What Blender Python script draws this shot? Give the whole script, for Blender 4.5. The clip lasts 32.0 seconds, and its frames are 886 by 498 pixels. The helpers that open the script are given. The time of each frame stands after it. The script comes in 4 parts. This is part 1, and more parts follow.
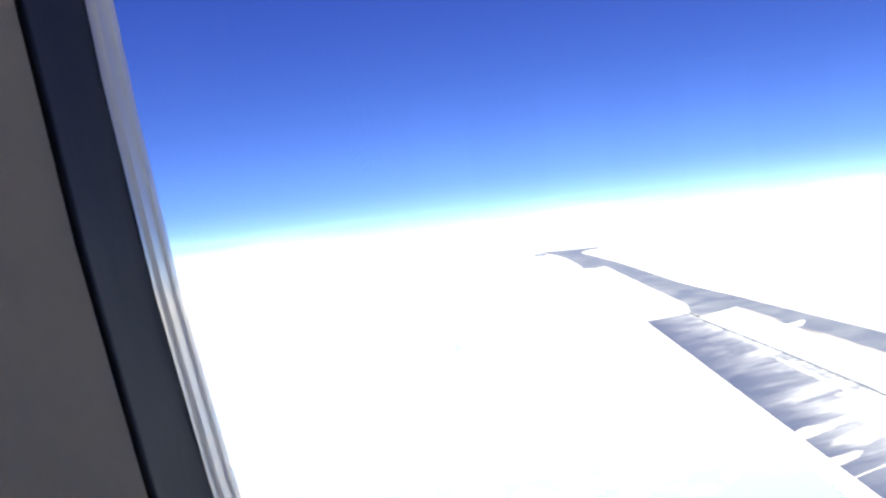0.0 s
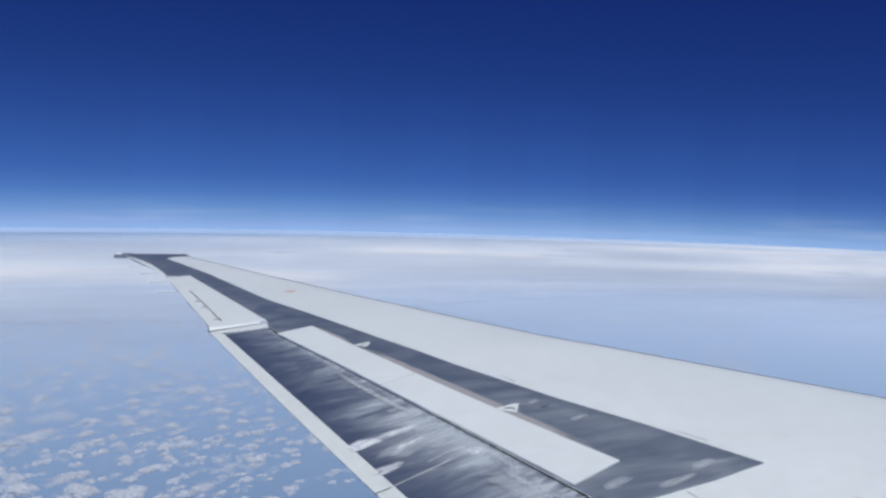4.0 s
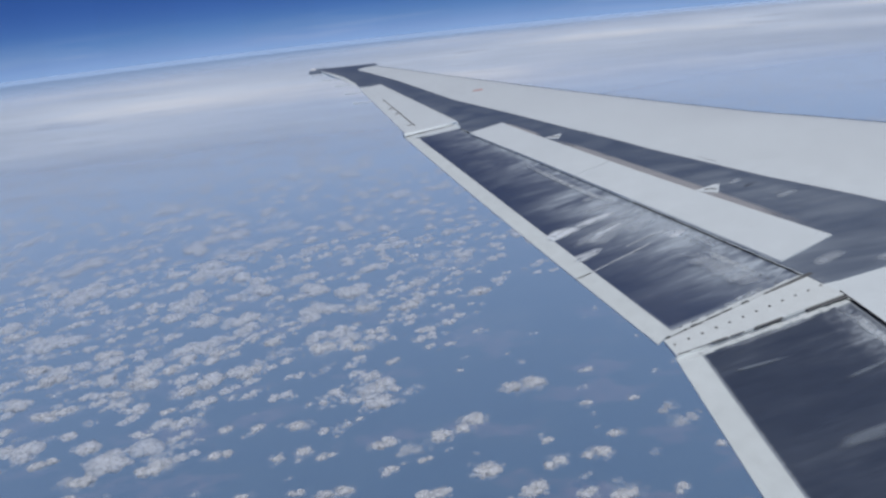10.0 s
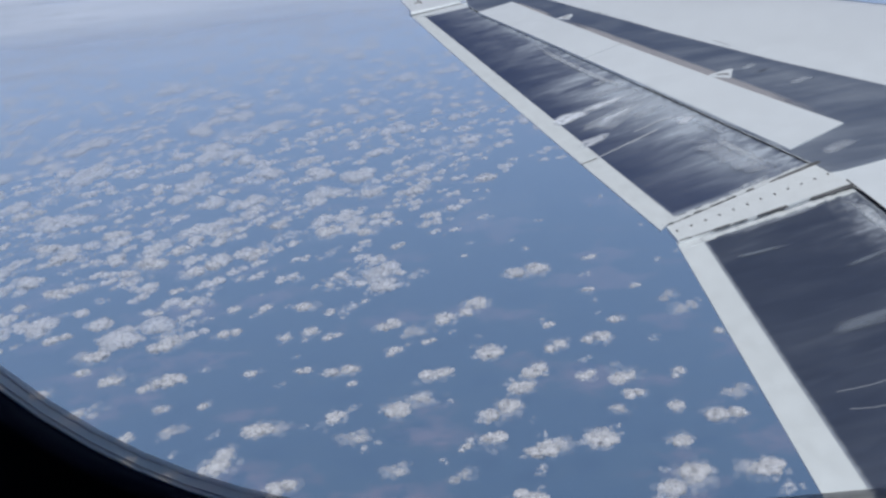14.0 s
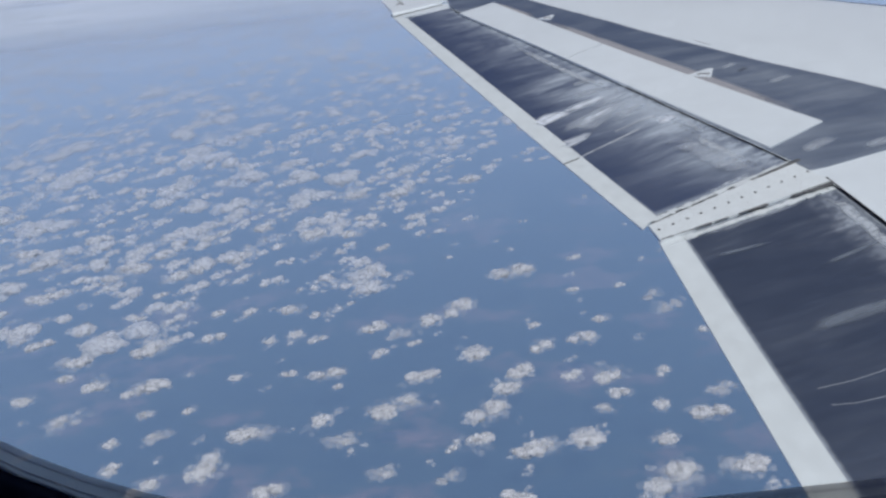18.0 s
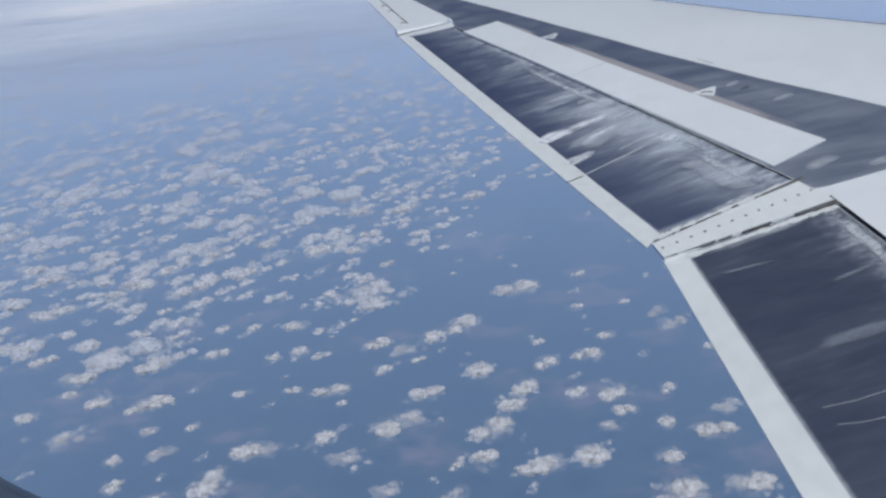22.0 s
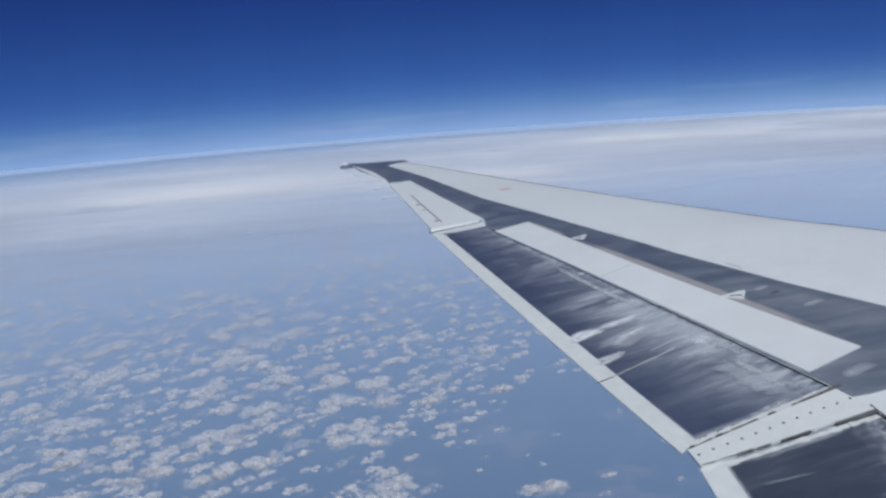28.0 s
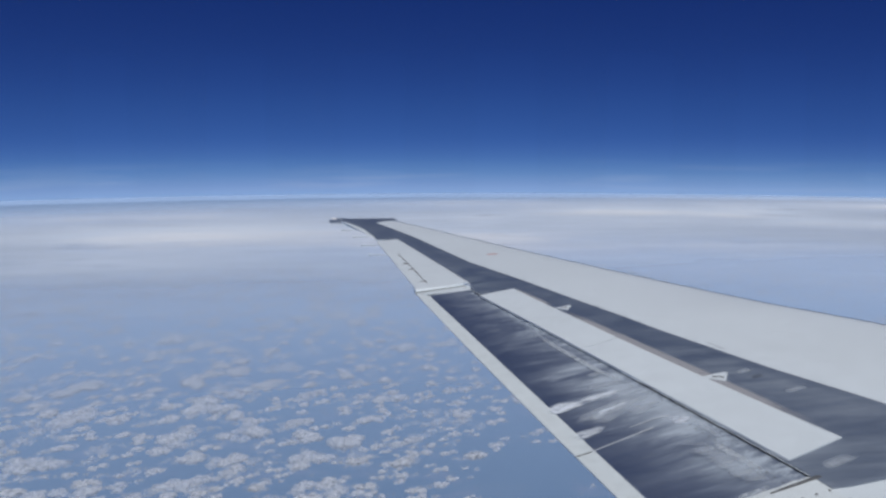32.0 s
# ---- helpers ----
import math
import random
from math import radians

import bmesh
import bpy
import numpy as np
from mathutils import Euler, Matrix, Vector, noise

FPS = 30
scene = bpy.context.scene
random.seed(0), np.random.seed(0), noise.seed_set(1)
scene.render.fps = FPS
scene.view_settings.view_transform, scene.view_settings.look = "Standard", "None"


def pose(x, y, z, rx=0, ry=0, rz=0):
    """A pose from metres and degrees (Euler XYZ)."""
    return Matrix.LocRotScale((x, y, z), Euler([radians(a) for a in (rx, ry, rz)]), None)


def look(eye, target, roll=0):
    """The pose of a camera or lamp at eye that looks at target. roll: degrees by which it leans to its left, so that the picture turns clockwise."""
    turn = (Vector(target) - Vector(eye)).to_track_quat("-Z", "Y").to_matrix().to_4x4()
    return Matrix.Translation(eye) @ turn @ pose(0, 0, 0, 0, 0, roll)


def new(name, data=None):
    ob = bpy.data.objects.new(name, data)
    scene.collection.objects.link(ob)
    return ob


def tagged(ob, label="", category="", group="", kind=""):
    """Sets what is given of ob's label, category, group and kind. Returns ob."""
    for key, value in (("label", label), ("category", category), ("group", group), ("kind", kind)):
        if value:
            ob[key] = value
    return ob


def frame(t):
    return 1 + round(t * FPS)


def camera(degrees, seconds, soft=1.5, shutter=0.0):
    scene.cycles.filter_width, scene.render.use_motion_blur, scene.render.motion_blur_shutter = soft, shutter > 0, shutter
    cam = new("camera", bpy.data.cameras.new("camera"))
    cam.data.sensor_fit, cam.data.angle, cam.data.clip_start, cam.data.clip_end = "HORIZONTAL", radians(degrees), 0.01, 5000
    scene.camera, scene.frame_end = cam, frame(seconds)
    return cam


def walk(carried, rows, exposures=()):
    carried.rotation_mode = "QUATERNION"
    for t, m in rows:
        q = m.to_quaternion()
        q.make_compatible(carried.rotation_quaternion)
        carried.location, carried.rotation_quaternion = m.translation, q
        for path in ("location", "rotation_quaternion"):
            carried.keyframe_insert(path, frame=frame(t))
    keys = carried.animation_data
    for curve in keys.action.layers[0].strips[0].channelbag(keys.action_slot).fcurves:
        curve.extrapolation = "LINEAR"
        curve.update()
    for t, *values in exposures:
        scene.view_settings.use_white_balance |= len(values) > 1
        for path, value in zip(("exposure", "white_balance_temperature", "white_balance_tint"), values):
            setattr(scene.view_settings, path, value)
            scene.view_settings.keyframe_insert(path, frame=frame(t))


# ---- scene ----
# ---------------------------------------------------------------- camera
cam = camera(56.9, 32.0, soft=2.7)
walk(cam, [
    (0, pose(-0.0380, 0.0493, 0.0018, 86.19, 6.84, 12.40)),
    (0.5, pose(-0.0354, 0.0522, 0.0003, 85.27, 5.30, 9.86)),
    (1, pose(-0.0394, 0.0616, -0.0014, 84.52, 3.32, 4.12)),
    (1.5, pose(-0.0433, 0.0597, -0.0012, 84.72, 2.86, 4.98)),
    (2, pose(-0.0436, 0.0629, -0.0032, 84.76, 1.70, 0.79)),
    (2.5, pose(-0.0386, 0.0464, -0.0026, 84.58, 1.04, -1.66)),
    (3, pose(-0.0307, 0.0373, -0.0007, 84.69, -1.39, -6.08)),
    (3.5, pose(-0.0247, 0.0308, 0.0071, 85.19, -1.36, -11.18)),
    (4, pose(-0.0143, 0.0215, 0.0112, 85.76, -1.59, -15.21)),
    (4.5, pose(-0.0048, 0.0137, 0.0132, 86.42, -1.86, -18.95)),
    (6.5, pose(0.0097, 0.0030, 0.0257, 86.68, 0.01, -18.96)),
    (7, pose(0.0067, 0.0024, 0.0269, 85.37, 1.37, -16.04)),
    (7.5, pose(0.0024, 0.0033, 0.0241, 82.58, 2.72, -10.56)),
    (8, pose(0.0046, 0.0048, 0.0233, 79.39, 3.90, -7.97)),
    (8.5, pose(0.0053, 0.0012, 0.0197, 76.93, 3.91, -5.44)),
    (9, pose(0.0062, 0.0048, 0.0172, 74.75, 5.83, -4.12)),
    (9.5, pose(0.0061, 0.0065, 0.0118, 73.20, 6.18, -3.62)),
    (10, pose(0.0062, 0.0089, 0.0062, 71.87, 5.72, -2.93)),
    (10.5, pose(0.0051, 0.0113, 0.0025, 70.89, 5.76, -2.97)),
    (11, pose(0.0053, 0.0145, 0.0006, 69.71, 5.09, -3.07)),
    (11.5, pose(0.0086, 0.0136, -0.0006, 69.88, 5.87, -2.71)),
    (12, pose(0.0083, 0.0066, -0.0032, 68.36, 5.19, -3.09)),
    (12.5, pose(0.0151, 0.0015, -0.0071, 65.79, 5.05, -2.85)),
    (13, pose(0.0129, -0.0021, -0.0060, 62.96, 5.05, -2.27)),
    (13.5, pose(0.0100, 0.0032, -0.0074, 63.55, 5.42, -2.81)),
    (14, pose(0.0123, 0.0069, -0.0091, 63.95, 5.00, -2.21)),
    (14.5, pose(0.0146, 0.0080, -0.0081, 63.92, 4.99, -2.34)),
    (16.5, pose(0.0200, 0.0129, -0.0141, 63.35, 4.92, -3.36)),
    (17, pose(0.0171, 0.0135, -0.0154, 63.58, 4.76, -3.34)),
    (17.5, pose(0.0176, 0.0147, -0.0155, 63.66, 4.84, -3.37)),
    (18, pose(0.0210, 0.0133, -0.0161, 63.95, 5.03, -3.41)),
    (18.5, pose(0.0212, 0.0118, -0.0132, 64.32, 4.98, -3.41)),
    (19, pose(0.0215, 0.0086, -0.0106, 64.50, 5.03, -3.38)),
    (19.5, pose(0.0201, 0.0093, -0.0096, 64.68, 5.00, -3.30)),
    (20, pose(0.0209, 0.0094, -0.0093, 64.77, 5.03, -3.23)),
    (20.5, pose(0.0190, 0.0094, -0.0081, 64.64, 4.98, -3.20)),
    (21, pose(0.0189, 0.0087, -0.0082, 64.83, 5.18, -3.25)),
    (21.5, pose(0.0208, 0.0087, -0.0071, 64.99, 5.09, -3.13)),
    (22, pose(0.0214, 0.0091, -0.0061, 65.11, 5.11, -3.13)),
    (22.5, pose(0.0197, 0.0131, -0.0044, 65.59, 3.98, -2.77)),
    (23, pose(0.0198, 0.0204, -0.0013, 66.64, 3.74, -2.67)),
    (23.5, pose(0.0202, 0.0237, 0.0017, 68.81, 4.07, -2.39)),
    (24, pose(0.0163, 0.0310, 0.0098, 72.91, 4.66, -1.53)),
    (24.5, pose(0.0148, 0.0219, 0.0168, 76.11, 5.10, -1.02)),
    (25, pose(0.0155, 0.0083, 0.0194, 78.41, 5.22, -0.79)),
    (25.5, pose(0.0172, -0.0029, 0.0190, 79.37, 5.15, -0.74)),
    (27.5, pose(0.0159, -0.0016, 0.0205, 78.84, 4.47, -0.74)),
    (28, pose(0.0150, 0.0003, 0.0205, 78.68, 4.26, -0.75)),
    (28.5, pose(0.0149, 0.0011, 0.0192, 78.45, 4.12, -0.78)),
    (29, pose(0.0135, 0.0033, 0.0187, 78.40, 4.11, -0.77)),
    (29.5, pose(0.0128, 0.0039, 0.0182, 78.25, 3.99, -0.87)),
    (30, pose(0.0137, 0.0064, 0.0178, 78.06, 3.94, -0.92)),
    (30.5, pose(0.0135, 0.0103, 0.0166, 77.87, 3.67, -1.03)),
    (31, pose(0.0059, 0.0317, 0.0236, 78.69, 0.78, -0.88)),
    (31.5, pose(0.0049, 0.0357, 0.0213, 82.38, -1.41, -0.82)),
    (32, pose(0.0086, 0.0296, 0.0186, 82.94, 0.24, -1.18)),
], exposures=[(0.0, 2.4, 8500, 10), (0.3, 2.17, 8000, 10), (0.6, 1.8, 7300, 10), (1.0, 1.3, 6850, 10), (1.5, 0.93, 6850, 10), (2.0, 0.70, 6850, 10), (3.0, 0.36, 6650, 10), (4.0, 0.30, 6550, 10), (7.0, 0.2, 6500, 10), (8.0, 0.12, 6500, 10), (9.0, 0.08, 6500, 10), (10.0, 0.0, 6500, 10), (12.0, 0.0, 6500, 10), (13.0, 0.15, 6500, 10), (14.0, 0.14, 6500, 10), (22.0, 0.12, 6500, 10), (24.0, 0.06, 6500, 10), (29.0, 0.06, 6500, 10), (31.0, 0.02, 6500, 10), (32.0, 0.0, 6500, 10)])
scene.cycles.transparent_max_bounces = 40

# ---------------------------------------------------------------- sky and sun
SUN_ELEVATION, SUN_AZIMUTH = 58.5, 170.0      # degrees; the sun stands beyond the far side of the cabin
world = bpy.data.worlds.new("sky")
scene.world = world
world.use_nodes = True
wn, wl = world.node_tree.nodes, world.node_tree.links
wn.clear()
w_out = wn.new("ShaderNodeOutputWorld")
w_bg = wn.new("ShaderNodeBackground")
w_sky = wn.new("ShaderNodeTexSky")
w_sky.sky_type = "NISHITA"
w_sky.sun_disc = False
w_sky.sun_elevation = radians(SUN_ELEVATION)
w_sky.sun_rotation = radians(SUN_AZIMUTH)
w_sky.altitude = 11000
w_sky.air_density, w_sky.dust_density, w_sky.ozone_density = 1.0, 0.3, 2.0
w_tc = wn.new("ShaderNodeTexCoord")
w_add = wn.new("ShaderNodeVectorMath")         # the horizon lies below eye level at this height
w_add.operation = "ADD"
w_add.inputs[1].default_value = (0, 0, 0.058)
w_sep, w_com = wn.new("ShaderNodeSeparateColor"), wn.new("ShaderNodeCombineColor")
for k, (power, gain, most) in enumerate(((1.9, 0.268, 3.1), (1.75, 0.232, 3.7), (1.08, 0.59, 7.0))):     # thin, dry air: a deeper blue overhead
    w_pow, w_mul = wn.new("ShaderNodeMath"), wn.new("ShaderNodeMath")
    w_pow.operation, w_mul.operation = "POWER", "MULTIPLY"
    w_pow.inputs[1].default_value, w_mul.inputs[1].default_value = power, gain
    wl.new(w_sep.outputs[k], w_pow.inputs[0])
    wl.new(w_pow.outputs[0], w_mul.inputs[0])
    w_top = wn.new("ShaderNodeMath")
    w_top.operation = "SMOOTH_MIN"
    w_top.inputs[1].default_value, w_top.inputs[2].default_value = most, most * 0.5
    wl.new(w_mul.outputs[0], w_top.inputs[0])
    wl.new(w_top.outputs[0], w_com.inputs[k])
w_bg.inputs["Strength"].default_value = 0.1
wl.new(w_tc.outputs["Generated"], w_add.inputs[0])
wl.new(w_add.outputs[0], w_sky.inputs["Vector"])
wl.new(w_sky.outputs[0], w_sep.inputs[0])
# pale haze hugging the horizon, with thin streaks of cirrus just above it
w_xyz = wn.new("ShaderNodeSeparateXYZ")
wl.new(w_add.outputs[0], w_xyz.inputs[0])


def sky_ramp(source, stops):
    node = wn.new("ShaderNodeValToRGB")
    els = node.color_ramp.elements
    full = [(p, v if isinstance(v, tuple) else (v, v, v)) for p, v in stops]
    els[0].position, els[0].color = full[0][0], full[0][1] + (1,)
    els[1].position, els[1].color = full[-1][0], full[-1][1] + (1,)
    for place, value in full[1:-1]:
        els.new(place).color = value + (1,)
    wl.new(source, node.inputs["Fac"])
    return node


w_low = sky_ramp(w_xyz.outputs["Z"], ((0.0, 0.92), (0.008, 0.70), (0.016, 0.40), (0.028, 0.16), (0.045, 0.04), (0.07, 0.0)))
w_dim = sky_ramp(w_xyz.outputs["Z"], ((0.0, (0.55, 0.62, 0.84)), (0.06, (0.55, 0.66, 0.88)), (0.11, (0.69, 0.86, 0.97)), (0.20, (0.84, 1.06, 1.06)), (0.30, (0.98, 1.28, 1.2))))
w_shade, w_haze, w_cirrus = wn.new("ShaderNodeMixRGB"), wn.new("ShaderNodeMixRGB"), wn.new("ShaderNodeMixRGB")
w_shade.blend_type = "MULTIPLY"
w_shade.inputs[0].default_value = 1.0
wl.new(w_com.outputs[0], w_shade.inputs[1])
wl.new(w_dim.outputs[0], w_shade.inputs[2])
wl.new(w_low.outputs[0], w_haze.inputs[0])
wl.new(w_shade.outputs[0], w_haze.inputs[1])
w_haze.inputs[2].default_value = (2.5, 4.1, 7.0, 1)
w_map = wn.new("ShaderNodeMapping")
w_map.inputs["Scale"].default_value = (4.0, 4.0, 55.0)
w_ns = wn.new("ShaderNodeTexNoise")
w_ns.inputs["Scale"].default_value, w_ns.inputs["Detail"].default_value, w_ns.inputs["Distortion"].default_value = 1.3, 5.0, 0.4
wl.new(w_tc.outputs["Generated"], w_map.inputs[0])
wl.new(w_map.outputs[0], w_ns.inputs["Vector"])
w_thin = sky_ramp(w_ns.outputs[0], ((0.50, 0.0), (0.78, 0.34)))
w_band = sky_ramp(w_xyz.outputs["Z"], ((0.005, 0.0), (0.014, 1.0), (0.045, 0.0)))
w_mul2 = wn.new("ShaderNodeMath")
w_mul2.operation = "MULTIPLY"
wl.new(w_thin.outputs[0], w_mul2.inputs[0])
wl.new(w_band.outputs[0], w_mul2.inputs[1])
wl.new(w_mul2.outputs[0], w_cirrus.inputs[0])
wl.new(w_haze.outputs[0], w_cirrus.inputs[1])
w_cirrus.inputs[2].default_value = (4.6, 5.3, 6.8, 1)
wl.new(w_cirrus.outputs[0], w_bg.inputs["Color"])
wl.new(w_bg.outputs[0], w_out.inputs["Surface"])

sun = new("sun", bpy.data.lights.new("sun", "SUN"))
sun.data.energy, sun.data.angle, sun.data.color = 3.12, radians(0.5), (1.0, 0.99, 0.965)
sa, se = radians(SUN_AZIMUTH), radians(SUN_ELEVATION)
sun_from = Vector((math.sin(sa) * math.cos(se), math.cos(sa) * math.cos(se), math.sin(se)))
sun.matrix_world = look(sun_from * 50, (0, 0, 0))


# ---------------------------------------------------------------- materials
def material(name):
    m = bpy.data.materials.new(name)
    m.use_nodes = True
    t = m.node_tree
    t.nodes.clear()
    out = t.nodes.new("ShaderNodeOutputMaterial")
    return m, t.nodes, t.links, out


def add(nodes, kind, **inputs):
    n = nodes.new(kind)
    for key, value in inputs.items():
        n.inputs[key].default_value = value
    return n


def noise_tex(nodes, links, scale, detail=4.0, stretch=(1, 1, 1), rough=0.55, turn=0.0):
    tc = nodes.new("ShaderNodeTexCoord")
    mp = nodes.new("ShaderNodeMapping")
    mp.vector_type = "TEXTURE"
    mp.inputs["Scale"].default_value = tuple(1 / s for s in stretch)
    mp.inputs["Rotation"].default_value = (0, 0, turn)
    nt = nodes.new("ShaderNodeTexNoise")
    nt.inputs["Scale"].default_value, nt.inputs["Detail"].default_value = scale, detail
    nt.inputs["Roughness"].default_value = rough
    links.new(tc.outputs["Object"], mp.inputs["Vector"])
    links.new(mp.outputs[0], nt.inputs["Vector"])
    return nt


def ramp(nodes, links, source, stops):
    r = nodes.new("ShaderNodeValToRGB")
    while len(r.color_ramp.elements) < len(stops):
        r.color_ramp.elements.new(0.5)
    for el, (p, c) in zip(r.color_ramp.elements, stops):
        el.position, el.color = p, (c if isinstance(c, tuple) else (c, c, c)) + (1,)
    links.new(source, r.inputs["Fac"])
    return r


def bump(nodes, links, source, strength, distance=0.01):
    b = nodes.new("ShaderNodeBump")
    b.inputs["Strength"].default_value, b.inputs["Distance"].default_value = strength, distance
    links.new(source, b.inputs["Height"])
    return b


def paint(name, colour, spread=0.06, rough=0.4, grain=9.0, metal=0.0, bumps=0.03, spec=0.4):
    """Painted or plain surface: two scales of mottling, a little relief."""
    m, n, l, out = material(name)
    p = add(n, "ShaderNodeBsdfPrincipled", Roughness=rough, Metallic=metal)
    p.inputs["Specular IOR Level"].default_value = spec
    big, fine = noise_tex(n, l, 0.9, 3.0), noise_tex(n, l, grain, 5.0, (1, 1, 1))
    mix = n.new("ShaderNodeMath")
    mix.operation = "MULTIPLY_ADD"
    mix.inputs[1].default_value = 0.5
    l.new(fine.outputs["Fac"], mix.inputs[0])
    half = n.new("ShaderNodeMath")
    half.operation = "MULTIPLY"
    half.inputs[1].default_value = 0.5
    l.new(big.outputs["Fac"], half.inputs[0])
    l.new(half.outputs[0], mix.inputs[2])
    lo = tuple(max(0, c * (1 - spread)) for c in colour)
    hi = tuple(min(1, c * (1 + spread)) for c in colour)
    r = ramp(n, l, mix.outputs[0], [(0.35, lo), (0.65, hi)])
    l.new(r.outputs["Color"], p.inputs["Base Color"])
    l.new(bump(n, l, fine.outputs["Fac"], bumps).outputs[0], p.inputs["Normal"])
    l.new(p.outputs[0], out.inputs["Surface"])
    return m


SWEEP = 0.42     # radians: the chord lines of the flaps lean by this much


def math_node(n, l, op, a, c=None, d=None):
    k = n.new("ShaderNodeMath")
    k.operation = op
    for slot, v in enumerate((a, c, d)):
        if v is None:
            continue
        if isinstance(v, (int, float)):
            k.inputs[slot].default_value = v
        else:
            l.new(v, k.inputs[slot])
    return k.outputs[0]


def bare_metal(name, dark, light, span, chord, fore, inner, wear=1.0, chalk=0.0, rim=0.0, fog=None, edge=0.6, streaks=1.0, metal=0.2, rough=0.42):
    """Weathered grey skin: smoky streaks along the airflow that gather towards the nose, chalky flecks, a pale worn rim."""
    m, n, l, out = material(name)
    p = add(n, "ShaderNodeBsdfPrincipled", Metallic=metal)
    uv = n.new("ShaderNodeUVMap")
    uv.uv_map = "span_chord"
    sep = n.new("ShaderNodeSeparateXYZ")
    l.new(uv.outputs[0], sep.inputs[0])

    def flow(across, down, scale, detail, distortion=0.0, rough_=0.55):
        mp = n.new("ShaderNodeVectorMath")
        mp.operation = "MULTIPLY"
        mp.inputs[1].default_value = (span * across, chord * down, 1.0)
        l.new(uv.outputs[0], mp.inputs[0])
        t = add(n, "ShaderNodeTexNoise", Scale=scale, Detail=detail, Roughness=rough_, Distortion=distortion)
        l.new(mp.outputs[0], t.inputs["Vector"])
        return t.outputs["Fac"]

    smoke, streak = flow(1.0, 0.32, 4.5, 5.0, 0.5, 0.6), flow(1.0, 0.09, 17.0, 6.0, 0.3, 0.65)
    patchy, fine = flow(1.0, 0.9, 1.1, 2.0), flow(1.0, 0.22, 38.0, 4.0)
    chip = flow(1.0, 0.5, 22.0, 6.0, 0.0, 0.72)
    sm = ramp(n, l, smoke, [(0.42, 0.03), (0.62, 1.0)]).outputs["Color"]
    st = ramp(n, l, streak, [(0.36, 0.15), (0.68, 1.0)]).outputs["Color"]
    pt = ramp(n, l, patchy, [(0.36, 0.5), (0.60, 1.0)]).outputs["Color"]
    fv = ramp(n, l, sep.outputs["Y"], fore).outputs["Color"]
    fu = ramp(n, l, sep.outputs["X"], inner).outputs["Color"]
    crisp = ramp(n, l, flow(1.0, 0.08, 34.0, 6.0, 0.2, 0.70), [(0.48, 0.0), (0.62, 1.0)]).outputs["Color"]
    f = math_node(n, l, "MULTIPLY_ADD", sm, 0.4, math_node(n, l, "MULTIPLY", st, 0.35 * streaks))
    f = math_node(n, l, "MULTIPLY", math_node(n, l, "MULTIPLY_ADD", math_node(n, l, "MULTIPLY", crisp, sm), 0.9 * streaks, f), pt)
    f = math_node(n, l, "MULTIPLY", f, math_node(n, l, "MULTIPLY", fv, fu))
    f = math_node(n, l, "MULTIPLY", f, wear)
    if fog:          # broad pale bloom of oxide
        bloom = math_node(n, l, "MULTIPLY", ramp(n, l, sep.outputs["X"], fog).outputs["Color"], fv)
        f = math_node(n, l, "MULTIPLY_ADD", bloom, math_node(n, l, "MULTIPLY_ADD", smoke, 0.9, -0.08), f)
    if chalk:
        nr = ramp(n, l, sep.outputs["Y"], [(0.74, 0.0), (0.88, 0.8), (0.95, 1.0), (0.985, 0.0)]).outputs["Color"]
        fl = ramp(n, l, chip, [(0.46, 0.0), (0.60, chalk)]).outputs["Color"]
        f = math_node(n, l, "MULTIPLY_ADD", math_node(n, l, "MULTIPLY", nr, fl), pt, f)
    if rim:
        for axis, width in (("X", rim * 0.35), ("Y", rim)):
            a = sep.outputs[axis]
            d = math_node(n, l, "MINIMUM", a, math_node(n, l, "SUBTRACT", 1.0, a))
            d = math_node(n, l, "MULTIPLY_ADD", chip, width * 0.7, math_node(n, l, "SUBTRACT", d, width * 0.35))
            mr = n.new("ShaderNodeMapRange")
            mr.interpolation_type = "SMOOTHSTEP"
            mr.inputs["From Max"].default_value = width
            mr.inputs["To Min"].default_value, mr.inputs["To Max"].default_value = edge, 0.0
            l.new(d, mr.inputs["Value"])
            f = math_node(n, l, "MAXIMUM", f, mr.outputs[0])
    col = ramp(n, l, f, [(0.0, dark), (1.0, light)])
    tint = n.new("ShaderNodeMixRGB")
    tint.blend_type = "MULTIPLY"
    tint.inputs[0].default_value = 1.0
    tr = ramp(n, l, fine, [(0.25, 0.90), (0.75, 1.07)])
    l.new(col.outputs["Color"], tint.inputs[1])
    l.new(tr.outputs["Color"], tint.inputs[2])
    l.new(tint.outputs[0], p.inputs["Base Color"])
    rr = ramp(n, l, smoke, [(0.3, rough - 0.06), (0.7, rough + 0.14)])
    l.new(rr.outputs["Color"], p.inputs["Roughness"])
    l.new(bump(n, l, fine, 0.03, 0.003).outputs[0], p.inputs["Normal"])
    l.new(p.outputs[0], out.inputs["Surface"])
    return m


